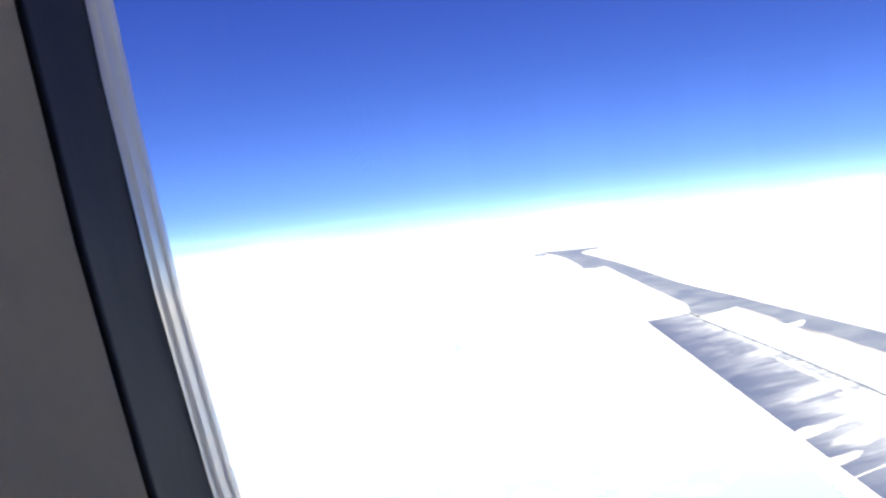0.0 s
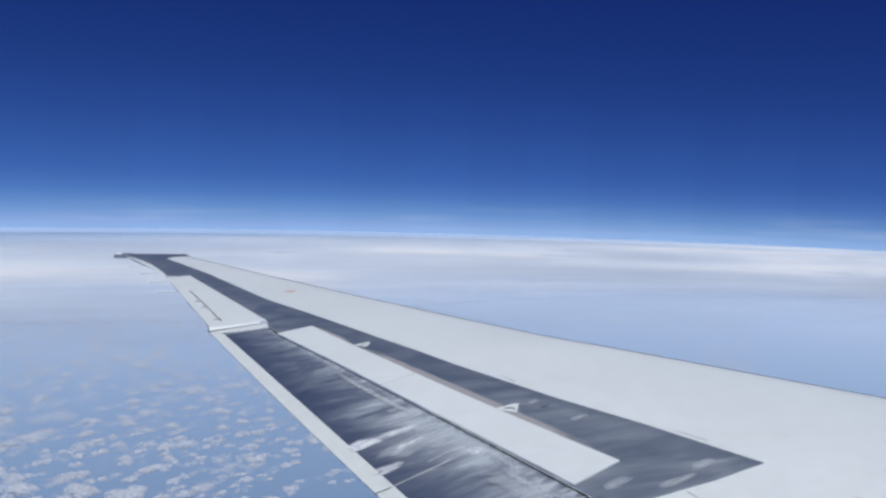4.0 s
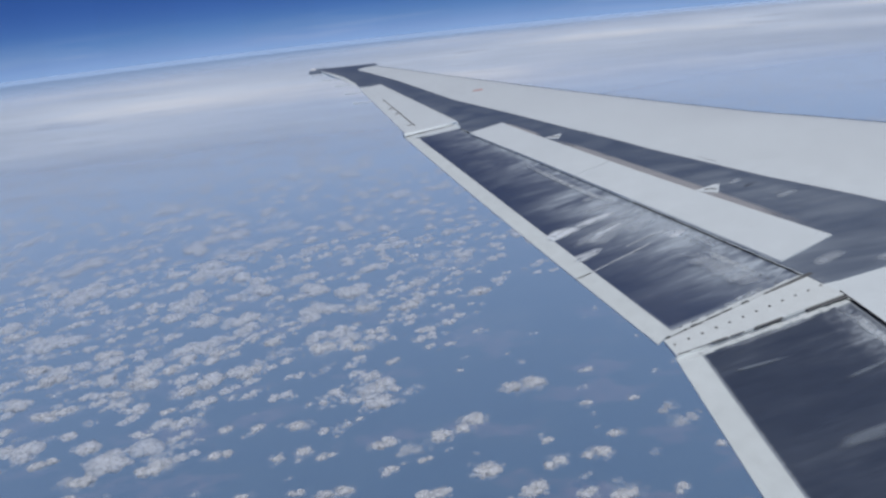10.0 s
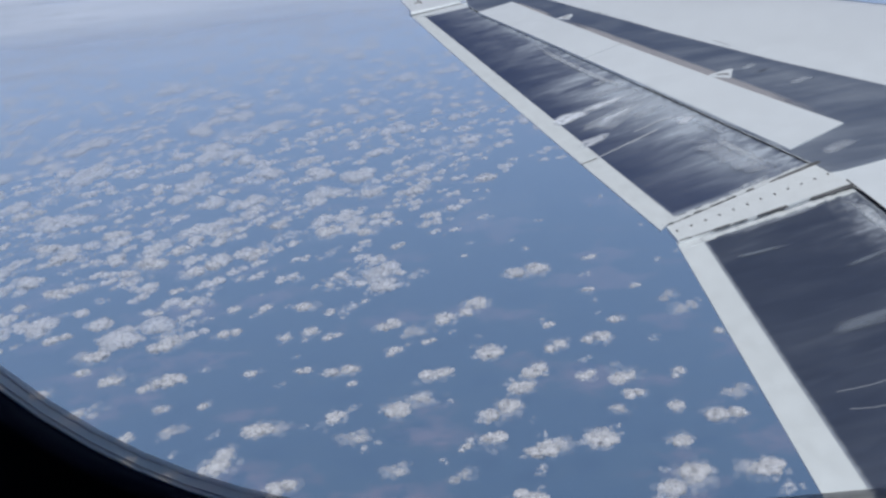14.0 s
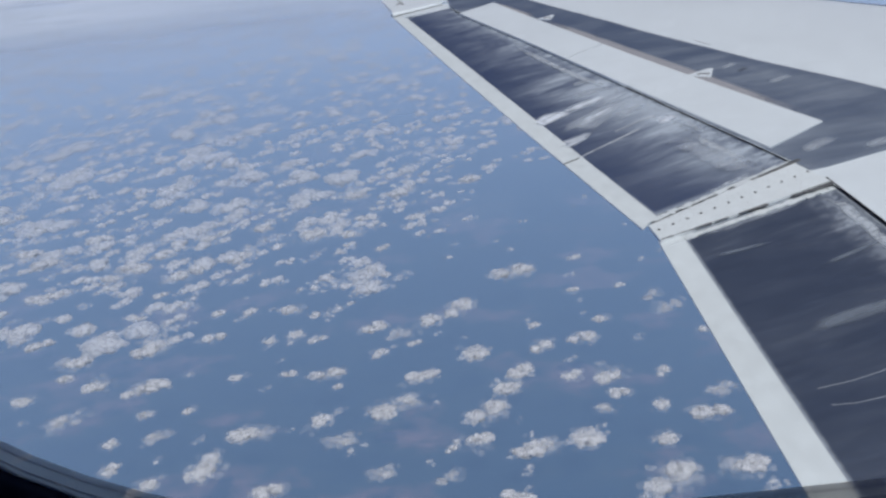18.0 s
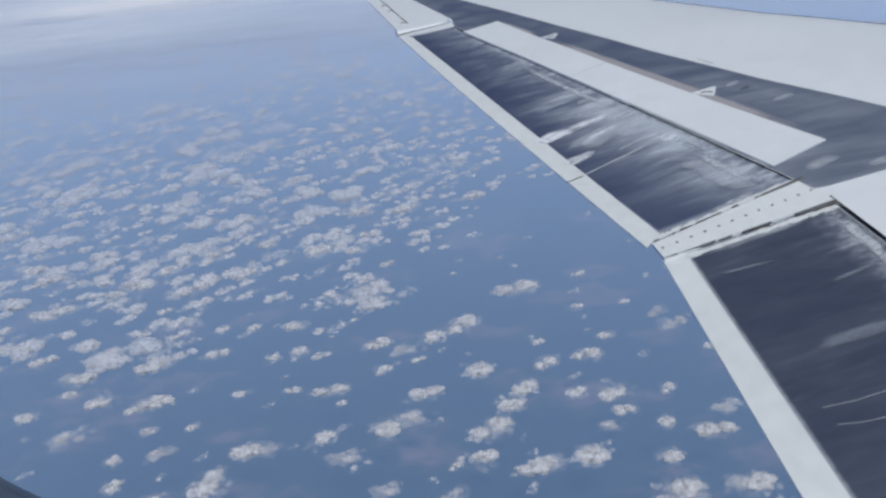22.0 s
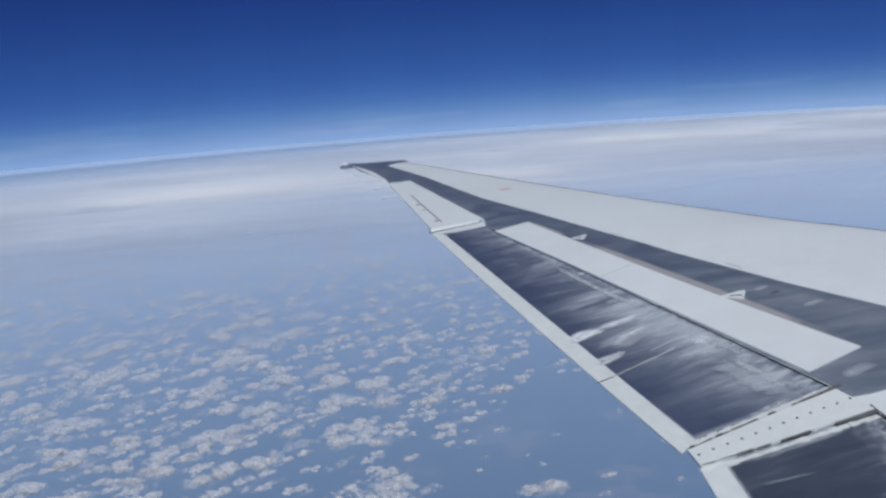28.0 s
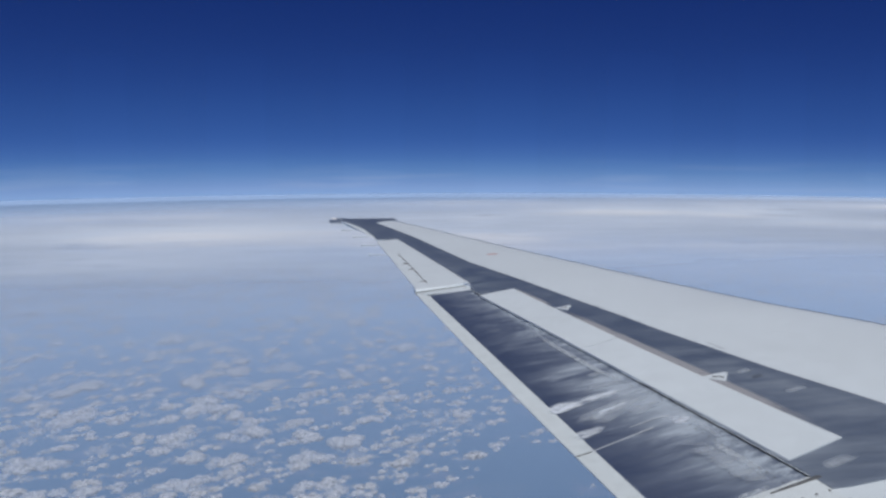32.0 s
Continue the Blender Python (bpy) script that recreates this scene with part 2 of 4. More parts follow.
def stain(name, colour, strength, scale=6.0, stretch=(0.5, 2.2, 1), low=0.35, high=0.6):
    """Worn or smeared patch that thins out towards its edges."""
    m, n, l, out = material(name)
    p = add(n, "ShaderNodeBsdfPrincipled", Roughness=0.5)
    p.inputs["Base Color"].default_value = colour + (1,)
    uv = n.new("ShaderNodeUVMap")
    uv.uv_map = "span_chord"
    sep = n.new("ShaderNodeSeparateXYZ")
    l.new(uv.outputs[0], sep.inputs[0])
    fac = None
    for axis in "XY":
        a = sep.outputs[axis]
        d = math_node(n, l, "MINIMUM", a, math_node(n, l, "SUBTRACT", 1.0, a))
        mr = n.new("ShaderNodeMapRange")
        mr.interpolation_type = "SMOOTHSTEP"
        mr.inputs["From Max"].default_value = 0.38
        l.new(d, mr.inputs["Value"])
        fac = mr.outputs[0] if fac is None else math_node(n, l, "MULTIPLY", fac, mr.outputs[0])
    ns = noise_tex(n, l, scale, 5.0, stretch, 0.6, SWEEP)
    soft = math_node(n, l, "MINIMUM", math_node(n, l, "MULTIPLY", fac, 2.2), 1.0)
    fac = math_node(n, l, "MULTIPLY_ADD", fac, 0.30, ns.outputs["Fac"])
    nr = ramp(n, l, math_node(n, l, "MULTIPLY", fac, 0.84), [(low, 0.0), (high, 1.0)])
    fac = math_node(n, l, "MULTIPLY", math_node(n, l, "MULTIPLY", nr.outputs["Color"], soft), strength)
    tr = n.new("ShaderNodeBsdfTransparent")
    mx = n.new("ShaderNodeMixShader")
    l.new(fac, mx.inputs[0])
    l.new(tr.outputs[0], mx.inputs[1])
    l.new(p.outputs[0], mx.inputs[2])
    l.new(mx.outputs[0], out.inputs["Surface"])
    return m


WHITE = paint("wing_white_paint", (0.64, 0.70, 0.735), 0.05, 0.38)
STRIP = paint("edge_white_paint", (0.61, 0.665, 0.685), 0.09, 0.45, 14)
GREY = bare_metal("grey_wing_skin", (0.092, 0.1245, 0.187), (0.355, 0.405, 0.46), 9.2, 0.7, [(0.0, 1.0), (0.5, 0.55), (0.85, 0.75), (1.0, 0.5)], [(0.0, 1.0), (0.12, 0.8), (0.3, 0.45), (1.0, 0.3)], 1.3, 0.0, 0.05, [(0.0, 1.0), (0.06, 0.7), (0.12, 0.45), (0.25, 0.22), (1.0, 0.14)], 0.42, 0.5)
FLAP = bare_metal("bare_flap_metal", (0.058, 0.082, 0.148), (0.50, 0.57, 0.64), 4.3, 0.70, [(0.0, 0.03), (0.20, 0.16), (0.45, 0.50), (0.72, 0.95), (0.88, 1.0), (0.97, 0.12)],
                  [(0.0, 0.5), (0.06, 0.85), (0.24, 0.9), (0.40, 1.0), (0.50, 0.75), (0.7, 0.55), (1.0, 0.5)], 1.5, 1.0, 0.03, [(0.0, 0.4), (0.05, 0.85), (0.22, 0.85), (0.34, 0.5), (0.5, 0.3), (1.0, 0.15)])
FLAP_IN = bare_metal("inner_flap_metal", (0.056, 0.074, 0.116), (0.50, 0.56, 0.62), 2.66, 0.8, [(0.0, 0.10), (0.5, 0.12), (0.74, 0.3), (0.90, 1.0), (1.0, 0.6)],
                     [(0.0, 0.35), (0.5, 0.4), (0.8, 0.6), (0.97, 1.0)], 1.0, 0.8, 0.035, None, 0.85)
STROKE = stain("bare_stroke", (0.74, 0.80, 0.87), 0.9, 15.0, (0.45, 1.8, 1), 0.46, 0.72)
FLECK = stain("paint_flecks", (0.62, 0.68, 0.74), 0.5, 30.0, (0.8, 1.5, 1), 0.50, 0.72)
FAINT = stain("faint_residue", (0.22, 0.26, 0.32), 0.6, 10.0, (0.4, 2.4, 1), 0.36, 0.70)
HAZY = stain("pale_oxide", (0.54, 0.60, 0.67), 0.55, 9.0, (0.5, 2.4, 1), 0.42, 0.80)
SOOT = stain("oily_soot", (0.05, 0.062, 0.085), 0.2, 8.0, (0.6, 2.0, 1), 0.45, 0.75)
SCUFF = paint("bare_scuffed_metal", (0.62, 0.66, 0.70), 0.25, 0.4, 30, 0.2)
# near black, for rubber and joints and for shade painted in the coves
DARK = paint("dark_gap_shade_rubber", (0.02, 0.021, 0.026), 0.2, 0.7)
SEAL = paint("brown_sealant", (0.27, 0.272, 0.292), 0.4, 0.75, 20)
BAND = stain("worn_sealant", (0.485, 0.485, 0.505), 0.6, 7.0, (1.6, 0.7, 1), 0.24, 0.54)
SEAM = paint("pale_seam", (0.40, 0.42, 0.45), 0.2, 0.6, 30)
PLATE = paint("riveted_plate_paint", (0.62, 0.67, 0.69), 0.07, 0.45, 18)
GAP = paint("grey_gap_tone", (0.11, 0.115, 0.12), 0.35, 0.7, 30)
RED = paint("faded_red_paint", (0.55, 0.12, 0.08), 0.2, 0.6, 40)
SCRATCH = paint("dull_scratch", (0.30, 0.33, 0.38), 0.3, 0.5, 60)
SLAT = paint("dull_slat", (0.10, 0.135, 0.23), 0.15, 0.4, 8, 0.3)
LINING = paint("cabin_lining", (0.66, 0.63, 0.59), 0.04, 0.6, 60, 0, 0.05)
BEZEL = paint("dark_window_bezel", (0.007, 0.007, 0.012), 0.15, 0.7, 40, spec=0.12)
# unseen floor, coloured pale to bounce light onto the cabin wall
FLOOR = paint("cabin_carpet", (0.50, 0.48, 0.46), 0.2, 0.9, 80)
LAMP = paint("lamp_lens", (0.75, 0.76, 0.78), 0.1, 0.15, 40)


def glass_pane():
    m, n, l, out = material("window_glass")
    tr = add(n, "ShaderNodeBsdfTransparent", Color=(0.985, 0.99, 0.995, 1))
    gl = add(n, "ShaderNodeBsdfGlossy", Roughness=0.02)
    mx = n.new("ShaderNodeMixShader")
    mx.inputs[0].default_value = 0.01
    l.new(tr.outputs[0], mx.inputs[1])
    l.new(gl.outputs[0], mx.inputs[2])
    l.new(mx.outputs[0], out.inputs["Surface"])
    return m


def smear():
    """A hooked streak of grime on the glass: a dark foot with a fainter stalk above it, soft all round."""
    m, n, l, out = material("grey_smear")
    tr = n.new("ShaderNodeBsdfTransparent")
    df = add(n, "ShaderNodeBsdfDiffuse", Color=(0.16, 0.17, 0.22, 1))
    mx = n.new("ShaderNodeMixShader")
    tc = n.new("ShaderNodeTexCoord")
    total = None
    for (x, z), (w, h), strength in (((0.0, 0.0), (0.0011, 0.0009), 0.32), ((0.0002, 0.0011), (0.0008, 0.0017), 0.2), ((-0.0006, 0.0022), (0.0009, 0.0010), 0.10), ((-0.0023, 0.0001), (0.0016, 0.0009), 0.08), ((0.0016, -0.0012), (0.0016, 0.0006), 0.05)):
        mp = n.new("ShaderNodeMapping")
        mp.vector_type = "TEXTURE"
        mp.inputs["Location"].default_value, mp.inputs["Scale"].default_value = (x, 0, z), (w, 1, h)
        ln = n.new("ShaderNodeVectorMath")
        ln.operation = "LENGTH"
        l.new(tc.outputs["Object"], mp.inputs[0])
        l.new(mp.outputs[0], ln.inputs[0])
        blob = math_node(n, l, "MULTIPLY", math_node(n, l, "EXPONENT", math_node(n, l, "MULTIPLY", math_node(n, l, "POWER", ln.outputs["Value"], 2.0), -1.0)), strength)
        total = blob if total is None else math_node(n, l, "ADD", total, blob)
    grain = noise_tex(n, l, 900, 3)
    l.new(math_node(n, l, "MULTIPLY", total, math_node(n, l, "MULTIPLY_ADD", grain.outputs["Fac"], 0.8, 0.6)), mx.inputs[0])
    l.new(tr.outputs[0], mx.inputs[1])
    l.new(df.outputs[0], mx.inputs[2])
    l.new(mx.outputs[0], out.inputs["Surface"])
    return m


def seal():
    """Milky rubber lip round the pane that lets some of the daylight through."""
    m, n, l, out = material("grey_window_seal")
    df = add(n, "ShaderNodeBsdfDiffuse", Color=(0.80, 0.77, 0.72, 1))
    tl = add(n, "ShaderNodeBsdfTranslucent", Color=(0.95, 0.90, 0.84, 1))
    tr = add(n, "ShaderNodeBsdfTransparent", Color=(0.95, 0.92, 0.86, 1))
    grain = noise_tex(n, l, 120, 4)
    m1, m2 = n.new("ShaderNodeMixShader"), n.new("ShaderNodeMixShader")
    m1.inputs[0].default_value = 0.65
    l.new(ramp(n, l, grain.outputs["Fac"], [(0.3, 0.22), (0.7, 0.34)]).outputs["Color"], m2.inputs[0])
    for a, k in ((df, 1), (tl, 2)):
        l.new(a.outputs[0], m1.inputs[k])
    l.new(m1.outputs[0], m2.inputs[1])
    l.new(tr.outputs[0], m2.inputs[2])
    l.new(m2.outputs[0], out.inputs["Surface"])
    return m


PANE, SMEAR, RIM = glass_pane(), smear(), seal()


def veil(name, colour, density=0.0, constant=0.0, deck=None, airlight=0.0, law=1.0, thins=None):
    """A thin sheet that imitates haze by its opacity: clear below the aircraft, denser with the length of air up to it.
    """
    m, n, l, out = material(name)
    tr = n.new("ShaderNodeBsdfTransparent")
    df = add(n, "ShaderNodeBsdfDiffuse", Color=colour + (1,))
    if airlight:          # sheet glows like light scattered in the whole depth of air over far land
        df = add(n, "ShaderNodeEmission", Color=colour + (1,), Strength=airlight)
    mx = n.new("ShaderNodeMixShader")
    tc = n.new("ShaderNodeTexCoord")
    ln = n.new("ShaderNodeVectorMath")
    ln.operation = "LENGTH"
    l.new(tc.outputs["Object"], ln.inputs[0])
    if deck:
        near, far, top = deck
        mr = n.new("ShaderNodeMapRange")
        mr.interpolation_type = "SMOOTHSTEP"
        mr.inputs["From Min"].default_value, mr.inputs["From Max"].default_value = near, far
        mr.inputs["To Max"].default_value = top
        side = n.new("ShaderNodeSeparateXYZ")             # the layer begins farther off ahead of the wing
        l.new(tc.outputs["Object"], side.inputs[0])
        big = noise_tex(n, l, 0.0022, 4.0, (0.45, 1.0, 1), 0.55)
        warp = n.new("ShaderNodeMath")
        warp.operation = "MULTIPLY_ADD"
        warp.inputs[1].default_value = 900.0
        off = n.new("ShaderNodeMath")
        off.operation = "SUBTRACT"
        off.inputs[1].default_value = 450.0
        l.new(big.outputs["Fac"], warp.inputs[0])
        l.new(math_node(n, l, "MULTIPLY_ADD", math_node(n, l, "MAXIMUM", side.outputs["X"], -250.0), -0.35, ln.outputs["Value"]), off.inputs[0])
        l.new(off.outputs[0], warp.inputs[2])
        bank = noise_tex(n, l, 0.0016, 7.0, (0.6, 1.0, 1), 0.62)          # white banks and grey hollows
        tone = ramp(n, l, bank.outputs["Fac"], [(0.38, tuple(c * 0.86 for c in colour)), (0.50, colour), (0.64, (0.80, 0.83, 0.87))])
        l.new(tone.outputs["Color"], df.inputs["Color"])
        l.new(warp.outputs[0], mr.inputs["Value"])
        streak = noise_tex(n, l, 0.0030, 7.0, (0.6, 1.0, 1), 0.6)
        sr = ramp(n, l, streak.outputs["Fac"], [(0.36, 0.78), (0.58, 1.0)])
        rim_fade = n.new("ShaderNodeMapRange")           # thins out into the haze at the horizon
        rim_fade.interpolation_type = "SMOOTHSTEP"
        rim_fade.inputs["From Min"].default_value, rim_fade.inputs["From Max"].default_value = 1100.0, 2350.0
        rim_fade.inputs["To Min"].default_value, rim_fade.inputs["To Max"].default_value = 1.0, 0.07
        l.new(math_node(n, l, "MULTIPLY_ADD", side.outputs["X"], -0.30, off.outputs[0]), rim_fade.inputs["Value"])
        mul = n.new("ShaderNodeMath")
        mul.operation = "MULTIPLY"
        l.new(mr.outputs[0], mul.inputs[0])
        rents = noise_tex(n, l, 0.0062, 4.0, (0.55, 1.0, 1), 0.6)       # small grey rents between the banks
        rr = ramp(n, l, rents.outputs["Fac"], [(0.62, 1.0), (0.72, 0.70)])
        l.new(math_node(n, l, "MULTIPLY", math_node(n, l, "MULTIPLY", sr.outputs["Color"], rr.outputs["Color"]), rim_fade.outputs[0]), mul.inputs[1])
        alpha = mul.outputs[0]
    else:
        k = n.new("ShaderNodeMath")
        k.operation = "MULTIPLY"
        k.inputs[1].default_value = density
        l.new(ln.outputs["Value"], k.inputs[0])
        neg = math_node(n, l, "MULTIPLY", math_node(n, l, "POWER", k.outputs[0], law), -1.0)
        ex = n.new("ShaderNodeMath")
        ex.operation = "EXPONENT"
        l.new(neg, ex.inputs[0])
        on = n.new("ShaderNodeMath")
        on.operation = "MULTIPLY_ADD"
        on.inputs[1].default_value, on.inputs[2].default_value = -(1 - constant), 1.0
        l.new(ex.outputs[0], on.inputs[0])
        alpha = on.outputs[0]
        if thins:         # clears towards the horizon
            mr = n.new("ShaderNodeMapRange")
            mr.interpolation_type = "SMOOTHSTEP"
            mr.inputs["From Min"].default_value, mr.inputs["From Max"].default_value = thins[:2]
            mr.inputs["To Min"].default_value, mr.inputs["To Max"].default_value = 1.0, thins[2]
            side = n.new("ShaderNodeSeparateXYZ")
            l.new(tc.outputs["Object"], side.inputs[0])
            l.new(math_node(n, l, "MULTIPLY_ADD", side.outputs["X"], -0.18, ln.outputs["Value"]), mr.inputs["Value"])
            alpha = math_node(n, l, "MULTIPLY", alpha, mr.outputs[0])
    l.new(alpha, mx.inputs[0])
    l.new(tr.outputs[0], mx.inputs[1])
    l.new(df.outputs[0], mx.inputs[2])
    l.new(mx.outputs[0], out.inputs["Surface"])
    return m


def land():
    m, n, l, out = material("far_land")
    p = add(n, "ShaderNodeBsdfPrincipled", Roughness=0.9)
    big, fine = noise_tex(n, l, 0.045, 5.0, (0.6, 1.0, 1)), noise_tex(n, l, 0.12, 5.0)
    r = ramp(n, l, big.outputs["Fac"], [(0.42, (0.02, 0.045, 0.06)), (0.55, (0.05, 0.07, 0.06)), (0.64, (0.40, 0.22, 0.17))])
    mixc = n.new("ShaderNodeMixRGB")
    mixc.blend_type = "MULTIPLY"
    mixc.inputs[0].default_value = 0.6
    fr = ramp(n, l, fine.outputs["Fac"], [(0.35, 0.6), (0.65, 1.1)])
    l.new(r.outputs["Color"], mixc.inputs[1])
    l.new(fr.outputs["Color"], mixc.inputs[2])
    l.new(mixc.outputs[0], p.inputs["Base Color"])
    l.new(p.outputs[0], out.inputs["Surface"])
    return m


def cumulus(name, grain, stops, soft=0.75, white=(0.80, 0.825, 0.87, 1)):
    """White cloud body, or the thin ragged shell around it; normals leaned upwards even out the shading, imitating
    light scattered inside.
    """
    m, n, l, out = material(name)
    df = add(n, "ShaderNodeBsdfDiffuse", Color=white)
    tl = add(n, "ShaderNodeBsdfTranslucent", Color=white)
    mx = n.new("ShaderNodeMixShader")
    mx.inputs[0].default_value = 0.5
    l.new(df.outputs[0], mx.inputs[1])
    l.new(tl.outputs[0], mx.inputs[2])
    # normals pulled to one upward direction, in place of inner scattering
    geo = n.new("ShaderNodeNewGeometry")
    lean = n.new("ShaderNodeMixRGB")
    lean.inputs[0].default_value = soft
    lean.inputs[2].default_value = (-0.15, -0.30, 0.94, 1)
    l.new(geo.outputs["Normal"], lean.inputs[1])
    unit = n.new("ShaderNodeVectorMath")
    unit.operation = "NORMALIZE"
    l.new(lean.outputs[0], unit.inputs[0])
    l.new(unit.outputs[0], df.inputs["Normal"])
    tr = n.new("ShaderNodeBsdfTransparent")
    m2 = n.new("ShaderNodeMixShader")
    holes = noise_tex(n, l, grain, 5.0, (1, 1, 1), 0.62)
    r = ramp(n, l, holes.outputs["Fac"], stops)
    l.new(r.outputs["Color"], m2.inputs[0])
    l.new(tr.outputs[0], m2.inputs[1])
    l.new(mx.outputs[0], m2.inputs[2])
    l.new(m2.outputs[0], out.inputs["Surface"])
    return m


CLOUD = cumulus("cloud_body", 7.0, [(0.38, 0.0), (0.60, 0.78)], 0.98, (0.90, 0.915, 0.94, 1))
WISP = cumulus("cloud_wisp", 7.0, [(0.41, 0.0), (0.64, 0.32)], 0.98, (0.89, 0.91, 0.94, 1))
THIN = cumulus("cloud_thin_wisp", 7.0, [(0.42, 0.0), (0.68, 0.17)], 0.96, (0.89, 0.91, 0.94, 1))
FAR_CLOUD = cumulus("far_cloud_body", 0.62, [(0.34, 0.10), (0.58, 0.72)], 0.97, (0.89, 0.915, 0.96, 1))
FAR_WISP = cumulus("far_cloud_wisp", 0.62, [(0.42, 0.0), (0.66, 0.42)], 0.97, (0.92, 0.94, 0.97, 1))


# ---------------------------------------------------------------- mesh helpers
def mesh_of(name, verts, faces, mat, smooth=False):
    me = bpy.data.meshes.new(name)
    me.from_pydata(verts, [], faces)
    me.materials.append(mat)
    if smooth:
        me.polygons.foreach_set("use_smooth", [True] * len(me.polygons))
    me.update()
    return me


def part(name, data, mat=None, parent=None, label=""):
    """Links a mesh or a bmesh as one object under a thing or a part."""
    if isinstance(data, bmesh.types.BMesh):
        me = bpy.data.meshes.new(name)
        data.to_mesh(me)
        data.free()
        me.materials.append(mat)
        data = me
    ob = new(name, data)
    ob.parent = parent
    if label:
        ob["label"] = label
    return ob


def thing(name, label, category, group="", kind="", place=(0, 0, 0)):
    ob = new(name)
    ob.empty_display_size = 0.2
    ob.location = place
    return tagged(ob, label, category, group, kind)


# ---------------------------------------------------------------- the air below
EARTH = 79600.0       # the far world stands at one eightieth of its size and distance


def cap(name, depth, r0, r1, mat, rings=60, spokes=96):
    verts, faces = [], []
    for i in range(rings + 1):
        r = r0 + (r1 - r0) * (i / rings) ** 2.2
        for j in range(spokes):
            a = 2 * math.pi * j / spokes
            verts.append((r * math.sin(a), r * math.cos(a), -depth - r * r / (2 * EARTH)))
    for i in range(rings):
        for j in range(spokes):
            k = (j + 1) % spokes
            faces.append((i * spokes + j, (i + 1) * spokes + j, (i + 1) * spokes + k, i * spokes + k))
    if r0 == 0:
        faces = faces[spokes:] + [tuple([0] + [spokes + (j + 1) % spokes, spokes + j][::-1]) for j in range(spokes)]
    return mesh_of(name, verts, faces, mat, True)


ground = tagged(new("ground", cap("ground", 150, 0.0, 4920, land())), "hazy blue-green land far below the aircraft", "ground", kind="structure")
# haze is painted on two sheets; the low one glows by itself
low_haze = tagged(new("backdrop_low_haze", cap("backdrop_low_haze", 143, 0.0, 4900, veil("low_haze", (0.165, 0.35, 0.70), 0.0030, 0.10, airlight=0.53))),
                  "glowing blue sheet standing for haze low over the land", "haze", kind="structure")
deck = tagged(new("backdrop_cloud_deck", cap("backdrop_cloud_deck", 117, 300.0, 4300, veil("cloud_deck", (0.61, 0.69, 0.80), deck=(430, 1350, 0.92)))),
              "thin white layer cloud reaching to the horizon", "cloud layer", kind="structure")
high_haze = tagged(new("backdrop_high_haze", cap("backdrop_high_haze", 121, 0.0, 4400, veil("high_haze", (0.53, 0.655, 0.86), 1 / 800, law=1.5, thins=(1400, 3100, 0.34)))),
                   "pale blue sheet standing for haze above the clouds", "haze", kind="structure")


# ---------------------------------------------------------------- wing shape
def x_te(y):
    return 0.93 - (y - 3.26) * 0.262


def x_le(y):
    return 2.85 - (y - 6.3) * (0.55 if y > 6.3 else 0.8)


def surf(x, y):
    """Height of the wing's upper skin."""
    c = 3.45 - (y - 5.2) * 0.55 - x_te(y)
    s = min(max((x - x_te(y)) / c, -0.5), 0.85)
    k = 0.105 * min(max((12.6 - y) / 6.5, 0.0), 1.0)
    return -1.75 + 0.057 * y - 0.03 * max(0.0, (y - 11.2) / 1.4) ** 2 + c * k * s * (1 - 0.35 * abs(s) ** 3)


def lerp(a, b, t):
    return a + (b - a) * t


def along(points, y):
    """x at span y on a line of (y, x) points."""
    for (y0, x0), (y1, x1) in zip(points, points[1:]):
        if y <= y1:
            return x0 + (x1 - x0) * (y - y0) / (y1 - y0)
    return points[-1][1]


def skin_mesh(name, grid, thick, mat, smooth=True):
    """A closed panel from a grid of top points; its sides have vertices of their own."""
    nu, nv = len(grid), len(grid[0])
    top = [p for row in grid for p in row]
    verts, faces = list(top), []
    for i in range(nu - 1):
        for j in range(nv - 1):
            faces.append((i * nv + j, i * nv + j + 1, (i + 1) * nv + j + 1, (i + 1) * nv + j))
    n_top = len(faces)
    base = len(verts)
    verts += [(x, y, z - thick) for x, y, z in top]
    for f in list(faces):
        faces.append(tuple(base + i for i in reversed(f)))
    edge = [i * nv for i in range(nu)] + [(nu - 1) * nv + j for j in range(1, nv)] + [i * nv + nv - 1 for i in range(nu - 2, -1, -1)] + [j for j in range(nv - 2, 0, -1)]
    s0 = len(verts)
    for e in edge:
        verts += [top[e], (top[e][0], top[e][1], top[e][2] - thick)]
    m = len(edge)
    for i in range(m):
        a, b = s0 + 2 * i, s0 + 2 * ((i + 1) % m)
        faces.append((a, b, b + 1, a + 1))
    me = mesh_of(name, verts, faces, mat)
    bm = bmesh.new()
    bm.from_mesh(me)
    bmesh.ops.recalc_face_normals(bm, faces=bm.faces)
    uv = bm.loops.layers.uv.new("span_chord")
    for face in bm.faces:
        for loop in face.loops:
            k = loop.vert.index
            k = k % base if k < s0 else edge[(k - s0) // 2]
            loop[uv].uv = ((k // nv) / (nu - 1), (k % nv) / (nv - 1))
    bm.to_mesh(me)
    bm.free()
    if smooth:
        me.polygons.foreach_set("use_smooth", [i < n_top for i in range(len(me.polygons))])
    return me


